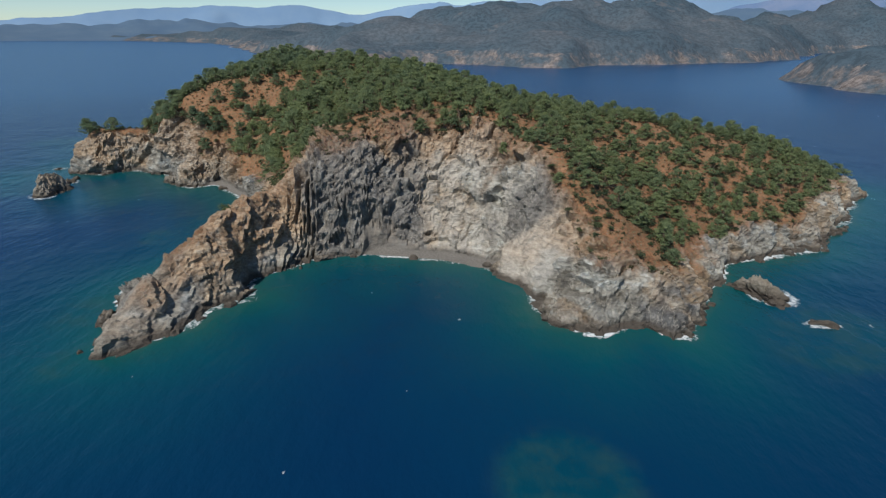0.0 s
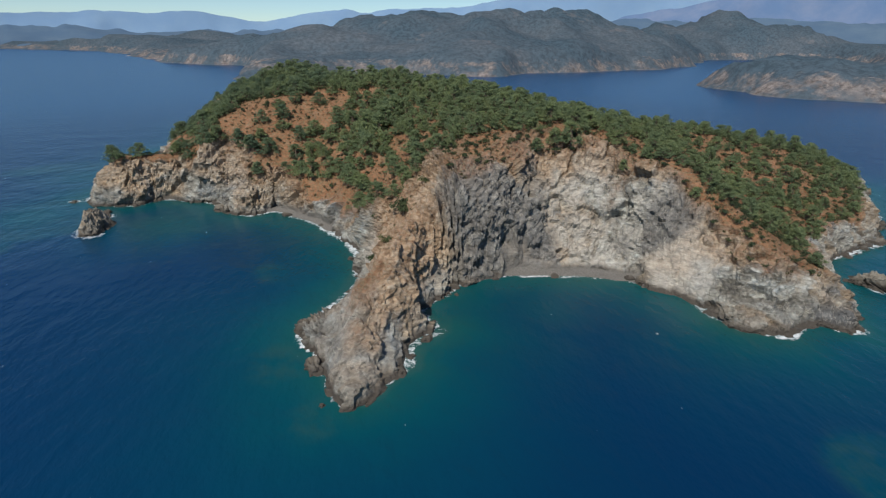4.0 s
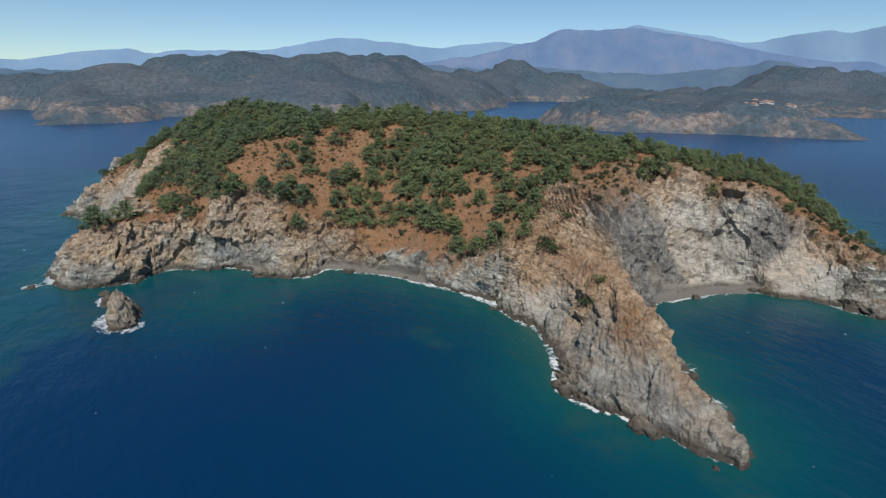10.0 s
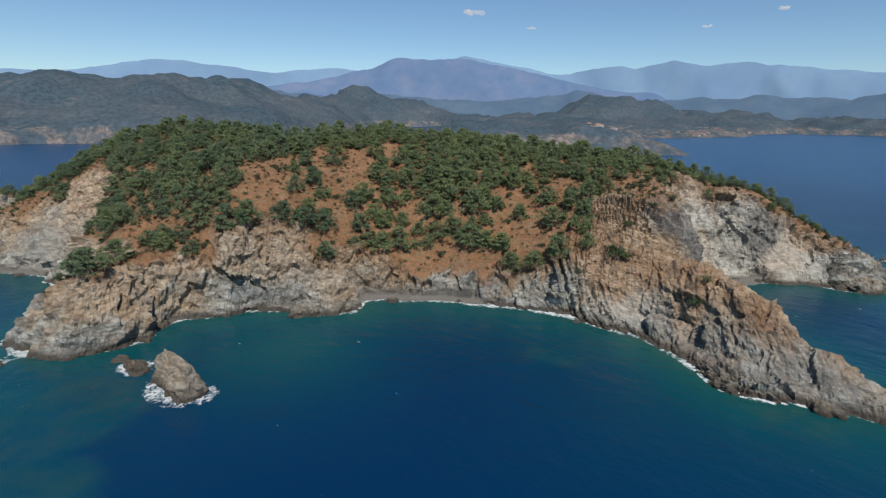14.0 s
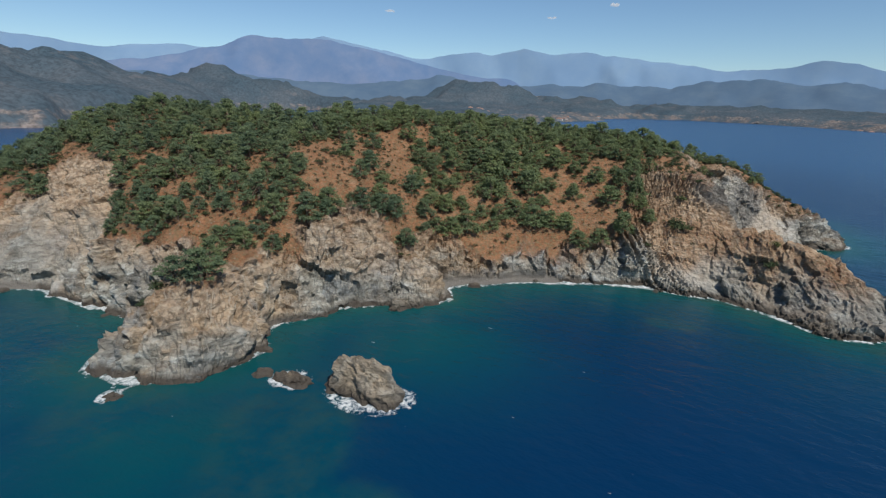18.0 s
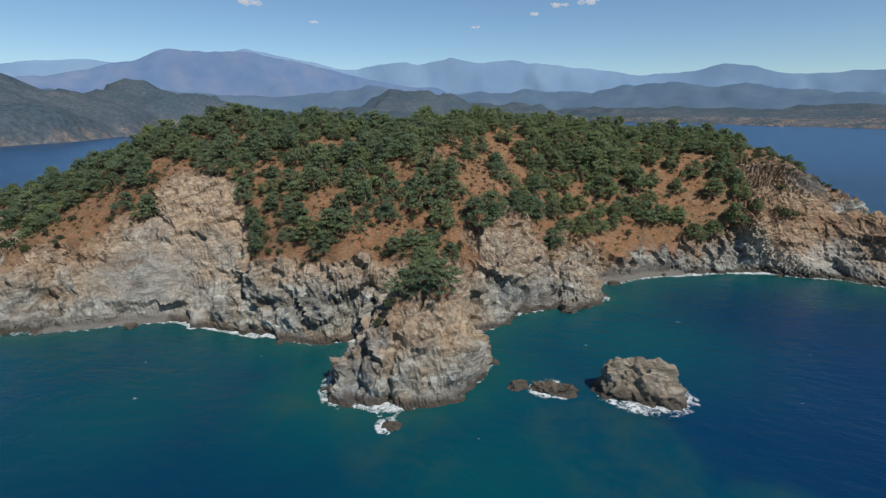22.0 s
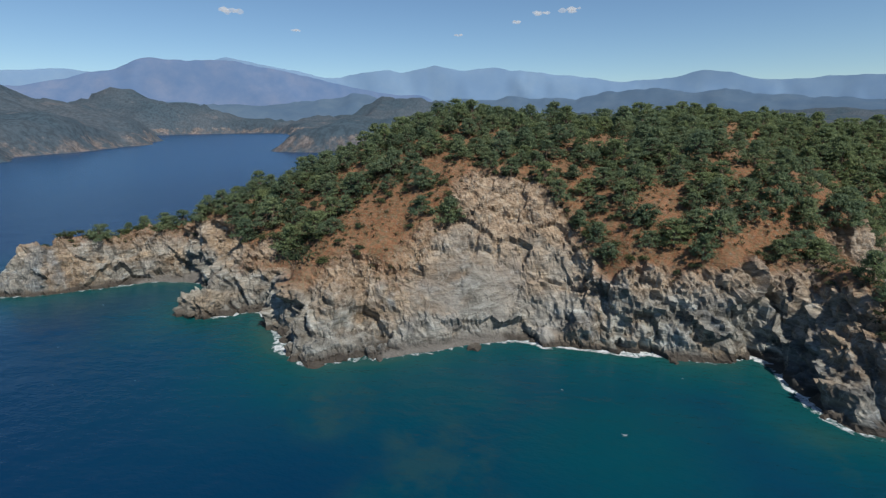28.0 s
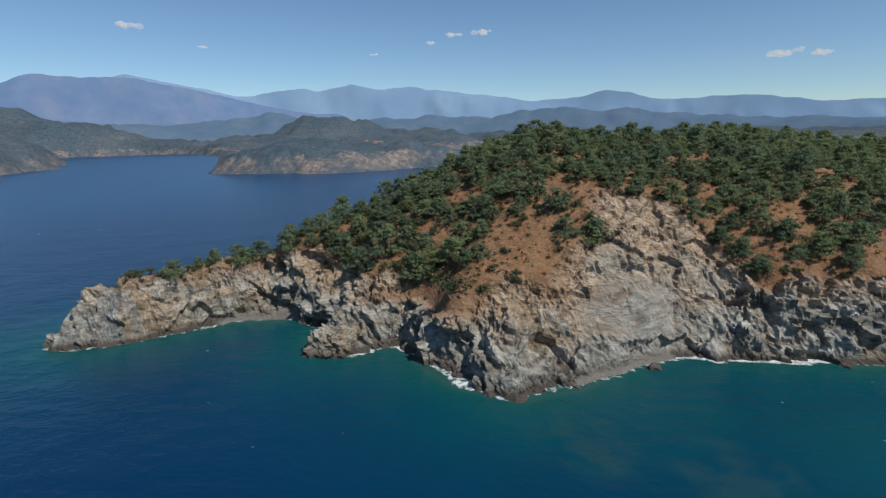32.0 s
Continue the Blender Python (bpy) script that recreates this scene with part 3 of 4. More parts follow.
shift = [lookup(p - g[::3, ::3], np.minimum(gx, gx[::3].max() - 0.01), np.minimum(gy, gy[:, ::3].max() - 0.01), 3 * STEP) for p, g in ((px, gx), (py, gy))]
rx, ry = relaxed(gx + shift[0], gy + shift[1], 24)
rx, ry = np.clip(rx, X0, X0 + STEP * (nx - 1.01)), np.clip(ry, Y0, Y0 + STEP * (ny - 1.01))


def at_points(table):
    return lookup(table, rx, ry, STEP)


sx, sy = blurred(sx, 40), blurred(sy, 40)
PLAN = {"height": height, "shore": shore_d, "soil": soil, "spit": SPIT_ROCK}
height, rocky, soil, beach, pale, slate_shade, tan, scree, shore_d, sx, sy, SPIT_ROCK, NORTH_FACE = [at_points(q) for q in (height, rocky, soil, beach, pale, slate_shade, tan, scree, shore_d, sx, sy, SPIT_ROCK, NORTH_FACE)]
gx, gy = rx, ry
land = np.column_stack([gx.ravel(), gy.ravel(), height.ravel()])
flat = np.column_stack([gx.ravel(), gy.ravel(), np.zeros(gx.size)])
normal = np.column_stack([-sx.ravel(), -sy.ravel(), np.ones(gx.size)])
normal /= np.linalg.norm(normal, axis=1)[:, None]
keep_v = (shore_d > -4).ravel() & (rocky > 0.02).ravel()
sub = land[keep_v]
rk = rocky.ravel()[keep_v]
warp = np.column_stack([vnoise(sub, 0.3, 5), vnoise(sub, 0.3, 6), vnoise(sub, 0.3, 7)])
bed = tilt_strata(sub + 0.8 * warp, 0.6, 0.6, 1.8)
crag = SPIT_ROCK.ravel()[keep_v][:, None]
bed = bed * (1 - crag) + crag * tilt_strata(sub + 1.0 * warp, 0.45, 2.4, 1.9)
gully = 1 - np.abs(vnoise(sub * np.array((1, 1, 0.5)) + 2.5 * warp, 0.085, 66))
ledge = 1 - np.abs(fbm(bed, 0.12, 3, 61))
layer = bed[:, 2] * 0.17 + 0.5 * vnoise(sub, 0.06, 67)
saw = layer - np.floor(layer)
thin = layer * 2.7 + 0.3 * vnoise(sub, 0.3, 69)
thin = thin - np.floor(thin)
bedded = smooth(vnoise(sub, 0.055, 63), -0.5, 0.3)
big = facets(bed, 0.085, 41, 1.0)
push = 1.35 * big + 1.05 * facets(bed, 0.19, 51) + 0.5 * facets(bed, 0.5, 55) + 0.22 * facets(bed, 1.15, 59)
push = push + bedded * (0.7 * (saw - 0.5) + 0.32 * (thin - 0.5)) + 0.7 * (ledge - 0.6) - 1.3 * smooth(gully, 0.88, 1.0) + 0.15 * fbm(sub, 0.9, 3, 81, 0.6)
dome = ellipse(gx, gy, 8.5, 111, 7.5, 6, -0.6).ravel()[keep_v]
calm = 0.8 * scree.ravel()[keep_v] + 0.65 * dome + 0.3 * ellipse(gx, gy, -47, 130, 9, 10).ravel()[keep_v] + 0.35 * NORTH_FACE.ravel()[keep_v]
push = push * (1 - np.clip(calm, 0, 0.85)) + 1.6 * dome
push = (push * (1 - 0.4 * crag[:, 0]) + 0.25 * (1 - crag[:, 0])) * smooth(rk, 0.02, 0.6) * (0.6 + 0.4 * smooth(sub[:, 2], 0.2, 2.5))
moved = land.copy()
moved[keep_v] += normal[keep_v] * push[:, None]
moved[:, 2] += ((1 - rocky) * (1 - beach) * smooth(shore_d, 0, 3)).ravel() * 0.3 * fbm(flat, 0.2, 3, 71)
sd = shore_d.ravel()
moved[:, 2] = np.where(sd > 0.6, np.maximum(moved[:, 2], 0.12 + 0.2 * np.clip(sd - 0.6, 0, 3)), moved[:, 2])


def thinned(points, detail, keep):
    """Faces of the grid: single cells where there is detail, two by two elsewhere."""
    bx, by = (nx - 1) // 2, (ny - 1) // 2
    busy = detail.reshape(bx, 2, by, 2).any(axis=(1, 3))
    busy = busy | np.roll(busy, 1, 0) | np.roll(busy, -1, 0) | np.roll(busy, 1, 1) | np.roll(busy, -1, 1)
    used = keep.reshape(bx, 2, by, 2).any(axis=(1, 3))
    g = points.reshape(nx, ny, 3)
    i, j = np.nonzero(busy[:-1] != busy[1:])
    g[2 * i + 2, 2 * j + 1] = 0.5 * (g[2 * i + 2, 2 * j] + g[2 * i + 2, 2 * j + 2])
    i, j = np.nonzero(busy[:, :-1] != busy[:, 1:])
    g[2 * i + 1, 2 * j + 2] = 0.5 * (g[2 * i, 2 * j + 2] + g[2 * i + 2, 2 * j + 2])
    i, j = np.nonzero(used & ~busy)
    at = 2 * i * ny + 2 * j
    wide = np.stack([at, at + 2 * ny, at + 2 * ny + 2, at + 2], 1)
    fine = np.repeat(np.repeat(busy & used, 2, 0), 2, 1)
    return np.vstack([grid_faces(nx, ny, fine), wide])


detail = (rocky > 0.05) & (shore_d > -2) & (gy < np.interp(gx, [-118, -83, -45, -22, 40, 100], [362, 277, 220, 182, 175, 178]))
cell_x, cell_y = np.clip(np.round((moved[:, 0] - X0) / STEP).astype(int), 0, nx - 1), np.clip(np.round((moved[:, 1] - Y0) / STEP).astype(int), 0, ny - 1)
hits, heights = np.zeros((nx, ny)), np.zeros((nx, ny))
np.add.at(hits, (cell_x, cell_y), 1)
np.add.at(heights, (cell_x, cell_y), moved[:, 2])
FOOTING = np.where(hits > 0, heights / np.maximum(hits, 1), PLAN["height"])


def ground_level(x, y):
    """Height of the finished ground at a place."""
    return float(lookup(FOOTING, np.float64(x), np.float64(y), STEP))


land_faces = thinned(moved, detail[:-1, :-1], (shore_d > -5)[:-1, :-1])
v, f, at = compact(moved, land_faces, {"slate_shade": slate_shade.ravel(), "tan": tan.ravel(), "soil": soil.ravel(), "beach": np.maximum(beach, 0.28 * scree).ravel(), "pale": pale.ravel()})
island = tagged(new("ground", mesh_from("ground", v, f, LAND, False, at)), "rocky island hill of red earth and grey cliffs", "ground", kind="structure")

# ---- sea ----
REEFS = [(-147, 190, 12, 7), (-140, 165, 16, 9), (-165, 130, 14, 22), (-150, 150, 8, 10), (-180, 240, 16, 10), (-165, 245, 9, 6), (-75, 128, 4, 6), (10, 60, 8, 8), (58, 92, 14, 9), (-68, 92, 5, 6), (-60, 78, 5, 4), (-150, 205, 5, 4), (-160, 262, 8, 6)]


def sea_mesh():
    def axis(lo, hi, fine, far):
        a = list(np.arange(lo, hi, fine))
        step, left, right = fine, lo, hi
        while left > -far:
            step *= 1.22
            left -= step
            right += step
            a = [left] + a + [right]
        return np.array(a)
    ax, ay = axis(-215, 160, 1.25, 5200), axis(30, 385, 1.25, 5200)
    x, y = np.meshgrid(ax, ay, indexing="ij")
    d = np.full(x.shape, -999.0)
    box = (x > -230) & (x < 175) & (y > 20) & (y < 400)
    d[box] = shore_distance(x[box], y[box])
    p = np.column_stack([x.ravel(), y.ravel(), np.zeros(x.size)])
    wobble = (1.6 * vnoise(p, 0.11, 3) + 0.5 * vnoise(p, 0.31, 4)).reshape(x.shape)
    dd = -(d + wobble)
    shoal = np.exp(-np.maximum(dd, 0) / 15.0)
    shoal = np.maximum(shoal, 0.5 * np.exp(-((x + 20) ** 2 + (y - 108) ** 2) / 15.0 ** 2))
    for bx, by in ((-108, 165), (-137, 232), (-125, 300), (-150, 178), (-155, 228), (-150, 250)):
        shoal = np.maximum(shoal, 0.62 * np.exp(-((x - bx) ** 2 + (y - by) ** 2) / 22.0 ** 2))
    reef = np.zeros(x.shape)
    for cx, cy, a, b in REEFS:
        reef = np.maximum(reef, ellipse(x, y, cx, cy, a, b, 0.6))
    shoal = np.maximum(shoal, 0.42 * reef)
    foam = 0.6 * smooth(dd, 2.4, 0.4)
    surge = vnoise(p, 0.05, 8).reshape(x.shape)
    exposed = smooth(surge, -0.5, 0.35)
    foam = foam * (0.66 + 0.34 * exposed)
    foam = np.maximum(foam, (0.54 + 0.07 * exposed) * smooth(dd, 2.4, 0.7))
    foam = np.where(dd > 6, 0, foam)
    for cx, cy, a, b in FOAM_SPOTS:
        foam = np.maximum(foam, 0.58 * smooth(np.hypot((x - cx) / a, (y - cy) / b), 1.35, 0.7))
    p[:, 2] = 0
    # the last mask marks far water that carries the painted sky sheen
    ob = new("water", mesh_from("water", p, grid_faces(*x.shape), SEA, True, {"shoal": shoal.ravel(), "foam": foam.ravel(), "reef": reef.ravel(), "sky_sheen": smooth(np.hypot(x + 20, y - 200), 190, 420).ravel()}))
    return tagged(ob, "deep blue sea turning turquoise over the shallows", "sea", kind="structure")


FOAM_SPOTS = [(-128.5, 162, 4.8, 7.4), (-126.5, 157.5, 4, 3.2), (-130.5, 174, 3.6, 4), (-147, 191, 2.6, 2), (55, 106, 5.5, 5), (58, 96, 4, 2), (-138, 300, 3, 3), (-62, 152, 1.5, 1.2)]
sea = sea_mesh()


# ---- rocks in the sea ----
def ball(level):
    bm = bmesh.new()
    bmesh.ops.create_icosphere(bm, subdivisions=level, radius=1.0)
    v = np.array([p.co[:] for p in bm.verts])
    f = np.array([[q.index for q in face.verts] for face in bm.faces])
    bm.free()
    return v, f


BALLS = {k: ball(k) for k in (2, 3, 4, 5)}


def rock_mesh(name, a, b, c, level, seed, square=0.5, rough=0.3, material=None, taper=(0.5, 0.25), lean=0.0):
    """A broken block of rock with half axes a, b and height c, cut off under water."""
    v, f = BALLS[level]
    u = np.sign(v) * np.abs(v) ** square
    u /= np.maximum(np.max(np.abs(u), axis=1), 0.6)[:, None]
    u = 0.45 * u + 0.68 * v
    p = u * np.array((a, b, c)) * 0.78
    size = (a + b) / 2
    q = tilt_strata(p + seed * 31.7, 0.4, seed * 0.7, 1.6)
    v1, e1 = blocks(q, 0.9 / size * 1.4, seed)
    v2, e2 = blocks(q, 2.6 / size * 1.4, seed + 5)
    v3, e3 = blocks(q, 6.0 / size * 1.4, seed + 9)
    n = v / np.linalg.norm(v, axis=1)[:, None]
    push = size * rough * (0.7 * v1 + 0.35 * v2 - 0.3 * smooth(e1, 0.15, 0) - 0.2 * smooth(e2, 0.2, 0) + 0.2 * v3 * smooth(e3, 0, 0.2) + 0.35 * fbm(q, 2.0 / size, 3, seed))
    p = p + n * push[:, None]
    p[:, :2] *= np.array((1.15, 1.12)) - np.array(taper) * np.clip(p[:, 2:] / c, 0, 1.05)
    p[:, 0] += lean * np.clip(p[:, 2] / c, 0, 1.05)
    p[:, 2] = np.maximum(p[:, 2], -1.2)
    return mesh_from(name, p, f, material or ROCK, False)


def sea_rock(name, x, y, a, b, c, turn, seed, label, level=4, square=0.6, group="", category="rock", rough=0.3, taper=(0.5, 0.25), lean=0.0):
    ob = new(name, rock_mesh(name, a, b, c, level, seed, square, rough, None, taper, lean))
    ob.matrix_world = pose(x, y, 0.0, 0, 0, turn)
    return tagged(ob, label, category, group)


sea_rock("sea_rock", -127.2, 162.5, 3.0, 5.8, 6.6, 4, 3, "tall wedge of tan rock standing in the sea with dark foot", 5, 0.75, "", "sea rock", 0.2, (0.92, 0.3), -1.1)
sea_rock("reef_rock", -130.6, 173.2, 1.6, 3.0, 1.2, 10, 5, "low dark jagged reef rock awash in foam", 4)
sea_rock("reef_rock", -131.6, 178.4, 1.0, 1.5, 0.8, 40, 6, "small dark reef rock breaking the surface", 3)
sea_rock("skerry", 52.6, 107.0, 2.6, 5.4, 2.6, 28, 8, "long tan rock islet beside the south headland", 5, 0.7, "", "rock islet", 0.42)
sea_rock("skerry", 58.2, 96.2, 0.9, 2.4, 0.7, 70, 9, "flat dark rock just above the swell", 3, 0.6, "", "rock islet")
sea_rock("reef_rock", -147.0, 190.5, 1.0, 1.3, 0.5, 0, 11, "small awash rock off the headland in white foam", 3)
sea_rock("boulder", -95.5, 175.2, 2.2, 1.8, 2.6, 20, 12, "grey boulder at the end of the shingle beach", 4)
sea_rock("boulder", -98.6, 176.6, 1.7, 2.1, 2.0, 60, 13, "dark wet boulder at the water's edge", 4)
sea_rock("boulder", 13.4, 98.0, 2.4, 4.0, 2.4, -20, 14, "dark brown boulder under the pale rock dome", 4)
sea_rock("boulder", 4.6, 114.2, 1.7, 1.6, 2.2, 0, 15, "dark boulder at the end of the cove beach", 4)
sea_rock("boulder", -138.2, 303.5, 3.6, 4.2, 5.2, 0, 16, "big ochre rock knob standing in the water", 5, 0.6)
sea_rock("boulder", -134.0, 294.8, 1.4, 1.8, 1.2, 0, 17, "low dark rock beside the ochre knob", 3)
sea_rock("boulder", -65.0, 103.0, 1.5, 2.0, 1.3, 0, 18, "low wet boulder under the rocky spit", 3)
sea_rock("boulder", -62.0, 90.0, 1.4, 2.4, 1.5, 15, 19, "low wet boulder under the rocky spit", 3)
rng = random.Random(7)
for k in range(70):
    i = rng.randrange(len(COAST))
    cx, cy, cliff = COAST[i]
    if 95 < cx or (cy > 200 and cx > -110):
        continue
    s = rng.uniform(0.35, 1.1)
    sea_rock("shore_boulder", cx + rng.uniform(-1.5, 1.5), cy + rng.uniform(-1.5, 1.5), s * rng.uniform(0.8, 1.5), s * rng.uniform(0.8, 1.5), s, rng.uniform(0, 180), 20 + k % 6, "dark wet boulder at the foot of the cliff", 2, 0.7, "shore boulders", "boulder")

# ---- trees and scrub ----
def tube(a, b, ra, rb, sides=6):
    a, b = np.array(a, float), np.array(b, float)
    ax = (b - a) / max(np.linalg.norm(b - a), 1e-6)
    s = np.cross(ax, (0.3, 0.9, 0.2))
    s /= np.linalg.norm(s)
    t = np.cross(ax, s)
    ang = np.arange(sides) * 2 * math.pi / sides
    ring = np.cos(ang)[:, None] * s + np.sin(ang)[:, None] * t
    v = np.vstack([a + ring * ra, b + ring * rb])
    i = np.arange(sides)
    j = (i + 1) % sides
    return v, np.stack([i, j, j + sides, i + sides], 1)


def join(pieces):
    vs, fs, n = [], [], 0
    for v, f in pieces:
        vs.append(v)
        fs.append(f + n)
        n += len(v)
    return np.vstack(vs), np.vstack(fs)


def leaves(r, centres, sizes, per, leaf, squash=0.7, soft=False):
    """Clumps of small blades round the centres, thickest at their skin."""
    rows = []
    for c, s in zip(centres, sizes):
        d = r.normal(size=(per, 3))
        d /= np.linalg.norm(d, axis=1)[:, None]
        d[:, 2] = np.where(d[:, 2] < -0.3, -d[:, 2] * 0.6, d[:, 2])
        rad = s * r.uniform(0.35, 1.1, per)[:, None]
        if soft:
            rad = s * np.abs(r.normal(0.45, 0.5, per))[:, None]
        p = c + d * rad * np.array((1, 1, squash))
        n = d * 0.7 + np.array((0, 0, 0.3)) + r.normal(size=(per, 3)) * 0.6
        n /= np.linalg.norm(n, axis=1)[:, None]
        a = np.cross(n, r.normal(size=(per, 3)))
        a /= np.linalg.norm(a, axis=1)[:, None]
        b = np.cross(n, a)
        la, lb = leaf * r.uniform(0.6, 1.25, per)[:, None], leaf * 0.34 * r.uniform(0.6, 1.2, per)[:, None]
        rows.append(np.stack([p - a * la - b * lb, p - a * la * 0.6 + b * lb, p + a * la], 1))
    v = np.vstack(rows).reshape(-1, 3)
    return v, np.arange(len(v)).reshape(-1, 3)


def pine_shape(seed, per=42):
    """Crown and wood of a wind-shaped coast pine about 6 m wide, its boughs in loose tiers."""
    r = np.random.RandomState(seed)
    tall = r.uniform(4.4, 6.2)
    wide = r.uniform(2.7, 3.7)
    lean = r.uniform(-0.6, 0.6, 2)
    n = r.randint(58, 70)
    oval, swing = r.uniform(0.78, 1.2), r.uniform(0, 6.3)
    centres, sizes, wood = [], [], []
    trunk_top = np.array((lean[0], lean[1], tall * 0.62))
    wood.append(tube((0, 0, -0.6), trunk_top * 0.5, 0.26, 0.2))
    wood.append(tube(trunk_top * 0.5, trunk_top, 0.2, 0.11))
    for k in range(n):
        ang = k * 2.4 + r.uniform(-0.6, 0.6)
        level = (int(r.uniform(0, 5)) + r.uniform(0.2, 0.8)) / 5
        bough = 0.85 + 0.25 * math.sin(2 * ang + swing + 4 * level)
        reach = wide * bough * max(0.06, 1 - max(level - 0.12, 0.0) ** 1.6 / 0.85) ** 0.7 * r.uniform(0.3, 1.0) ** 0.7
        c = np.array((lean[0] * level + math.cos(ang) * reach * oval, lean[1] * level + math.sin(ang) * reach / oval, tall * (0.12 + 0.76 * level) - 0.12 * reach))
        centres.append(c)
        sizes.append(r.uniform(0.55, 1.05) * (1.12 - 0.35 * level))
        if k % 5 == 0:
            wood.append(tube(trunk_top * r.uniform(0.35, 0.9), c * 0.93, 0.09, 0.03, 5))
    crown = leaves(r, centres, sizes, per, 0.3 * (42 / per) ** 0.5, 0.6, True)
    return crown, join(wood)


def scrub_shape(seed):
    r = np.random.RandomState(seed)
    n = r.randint(3, 6)
    centres = [np.array((r.uniform(-0.5, 0.5), r.uniform(-0.5, 0.5), r.uniform(0.35, 0.75))) for _ in range(n)]
    wood = [tube((0, 0, -0.3), c * 0.9, 0.05, 0.02, 4) for c in centres]
    return leaves(r, centres, [r.uniform(0.4, 0.7) for _ in range(n)], 46, 0.2, 0.8), join(wood)


WEST_CLEARINGS = [(-71, 199, 9, 8, 0), (-90, 202, 11, 10, 0), (-84, 191, 9, 4, -0.3), (-97, 195, 6, 4, 0), (-64, 205, 7, 5, 0), (-69, 213, 5, 5, 0), (-53, 202, 5, 4, 0), (-77, 205, 8, 7, 0), (-62, 182, 3, 4, 0), (-64, 165, 14, 3.5, -0.87)]
RIDGE_CLEARINGS = [(-95, 256, 5, 4, 0), (-92, 235, 5, 4, 0), (-112, 236, 4, 3, 0), (-86, 231, 4, 4, 0), (-88, 244, 3, 4, 0), (-102, 265, 4, 3, 0), (-113, 264, 5, 4, 0), (-117, 257, 4, 4, 0), (-100, 210, 4, 4, 0), (-113, 223, 4, 3, 0), (-120, 210, 6, 3, 0), (-96, 240, 4, 3, 0)]
NORTH_CLEARINGS = [(-129, 269, 7, 11, -0.5), (-136, 278, 5, 6, 0), (-111, 283, 4, 4, 0), (-121, 288, 5, 4, 0), (-108, 234, 3, 3, 0)]
SOUTH_CLEARINGS = [(-46, 160, 4, 9, 0), (-50, 156, 5, 7, 0), (-34, 166, 3, 4, 0), (-36, 154, 4, 4, 0), (-45, 138, 5, 4, 0), (26, 131, 4, 3, 0), (12, 141, 5, 3, 0), (65, 160, 7, 4, 0), (46, 143, 4, 4, 0), (48, 126, 4, 4, 0), (46, 161, 5, 3, 0), (27, 106, 6, 7, 0), (30, 145, 5, 4, 0), (57, 149, 6, 3, 0)]
CLEARINGS = WEST_CLEARINGS + RIDGE_CLEARINGS + NORTH_CLEARINGS + SOUTH_CLEARINGS


def cleared(x, y):
    """The bare red slopes between the woods."""
    w = 0.0
    for cx, cy, a, b, turn in CLEARINGS:
        w = max(w, float(ellipse(np.float64(x), np.float64(y), cx, cy, a, b, turn)))
    return w


def tree_density(x, y):
    """How thickly the pines stand, from 0 to 1."""
    d = 0.56
    spots = (  # x, y, half axes, turn, factor
        (-62, 198, 10, 9, 0.2, 0.5), (-125, 202, 8, 6, 0, 0.3), (-123, 195, 6, 5, 0, 0.15), (-127, 232, 7, 12, 0, 0.35), (24, 106, 9, 12, 0, 0.12), (-52, 108, 16, 30, -0.2, 0.0), (-24, 132, 14, 14, 0, 0.0), (5, 118, 12, 14, 0.6, 0.0),
        (95, 148, 12, 9, 0.6, 0.35), (-133, 300, 6, 26, 0, 0.1), (-134, 345, 12, 16, 0, 0.05), (-56, 175, 16, 8, 0.75, 2.4), (-71, 187, 6, 5, 0.4, 1.6), (-86, 262, 14, 20, 0.2, 1.8), (-113, 210, 9, 8, 0, 1.7), (-103, 196, 5, 4, 0, 1.5),
        (-104, 226, 6, 6, 0, 1.5), (-96, 216, 5, 5, 0, 1.4), (-112, 246, 7, 8, 0, 1.2), (-44, 211, 7, 6, 0, 0.35), (-36, 172, 12, 10, 0, 1.8), (-40, 143, 5, 6, 0, 2.0), (0, 160, 30, 9, -0.3, 1.7), (48, 143, 34, 26, 0, 0.55), (-108, 290, 12, 24, 0.2, 1.6), (38, 115, 8, 9, 0, 1.8), (33, 133, 7, 8, 0, 1.4))
    d *= 1 - 0.97 * cleared(x, y)
    for cx, cy, a, b, turn, k in spots:
        w = float(ellipse(np.float64(x), np.float64(y), cx, cy, a, b, turn))
        d = d * (1 - w) + d * k * w
    return min(d, 1.0)


def at_grid(table, x, y):
    return float(lookup(table, np.float64(x), np.float64(y), STEP))


def scatter(count, gap, tries, seed, dense, accept):
    r = random.Random(seed)
    cells, out = {}, []
    for _ in range(tries):
        x, y = r.uniform(-150, 116), r.uniform(92, 358)
        s = r.uniform(0.55, 1.0) if r.random() < 0.6 else r.uniform(0.9, 1.2)
        if at_grid(PLAN["shore"], x, y) < 6 or not accept(x, y, r):
            continue
        if r.random() > dense(x, y):
            continue
        need = gap * s
        key = (int(x // 6), int(y // 6))
        near = (q for i in (-1, 0, 1) for j in (-1, 0, 1) for q in cells.get((key[0] + i, key[1] + j), ()))
        if any((q[0] - x) ** 2 + (q[1] - y) ** 2 < (0.5 * (need + gap * q[2])) ** 2 for q in near):
            continue
        cells.setdefault(key, []).append((x, y, s))
        out.append((x, y, s))
        if len(out) >= count:
            break
    return out


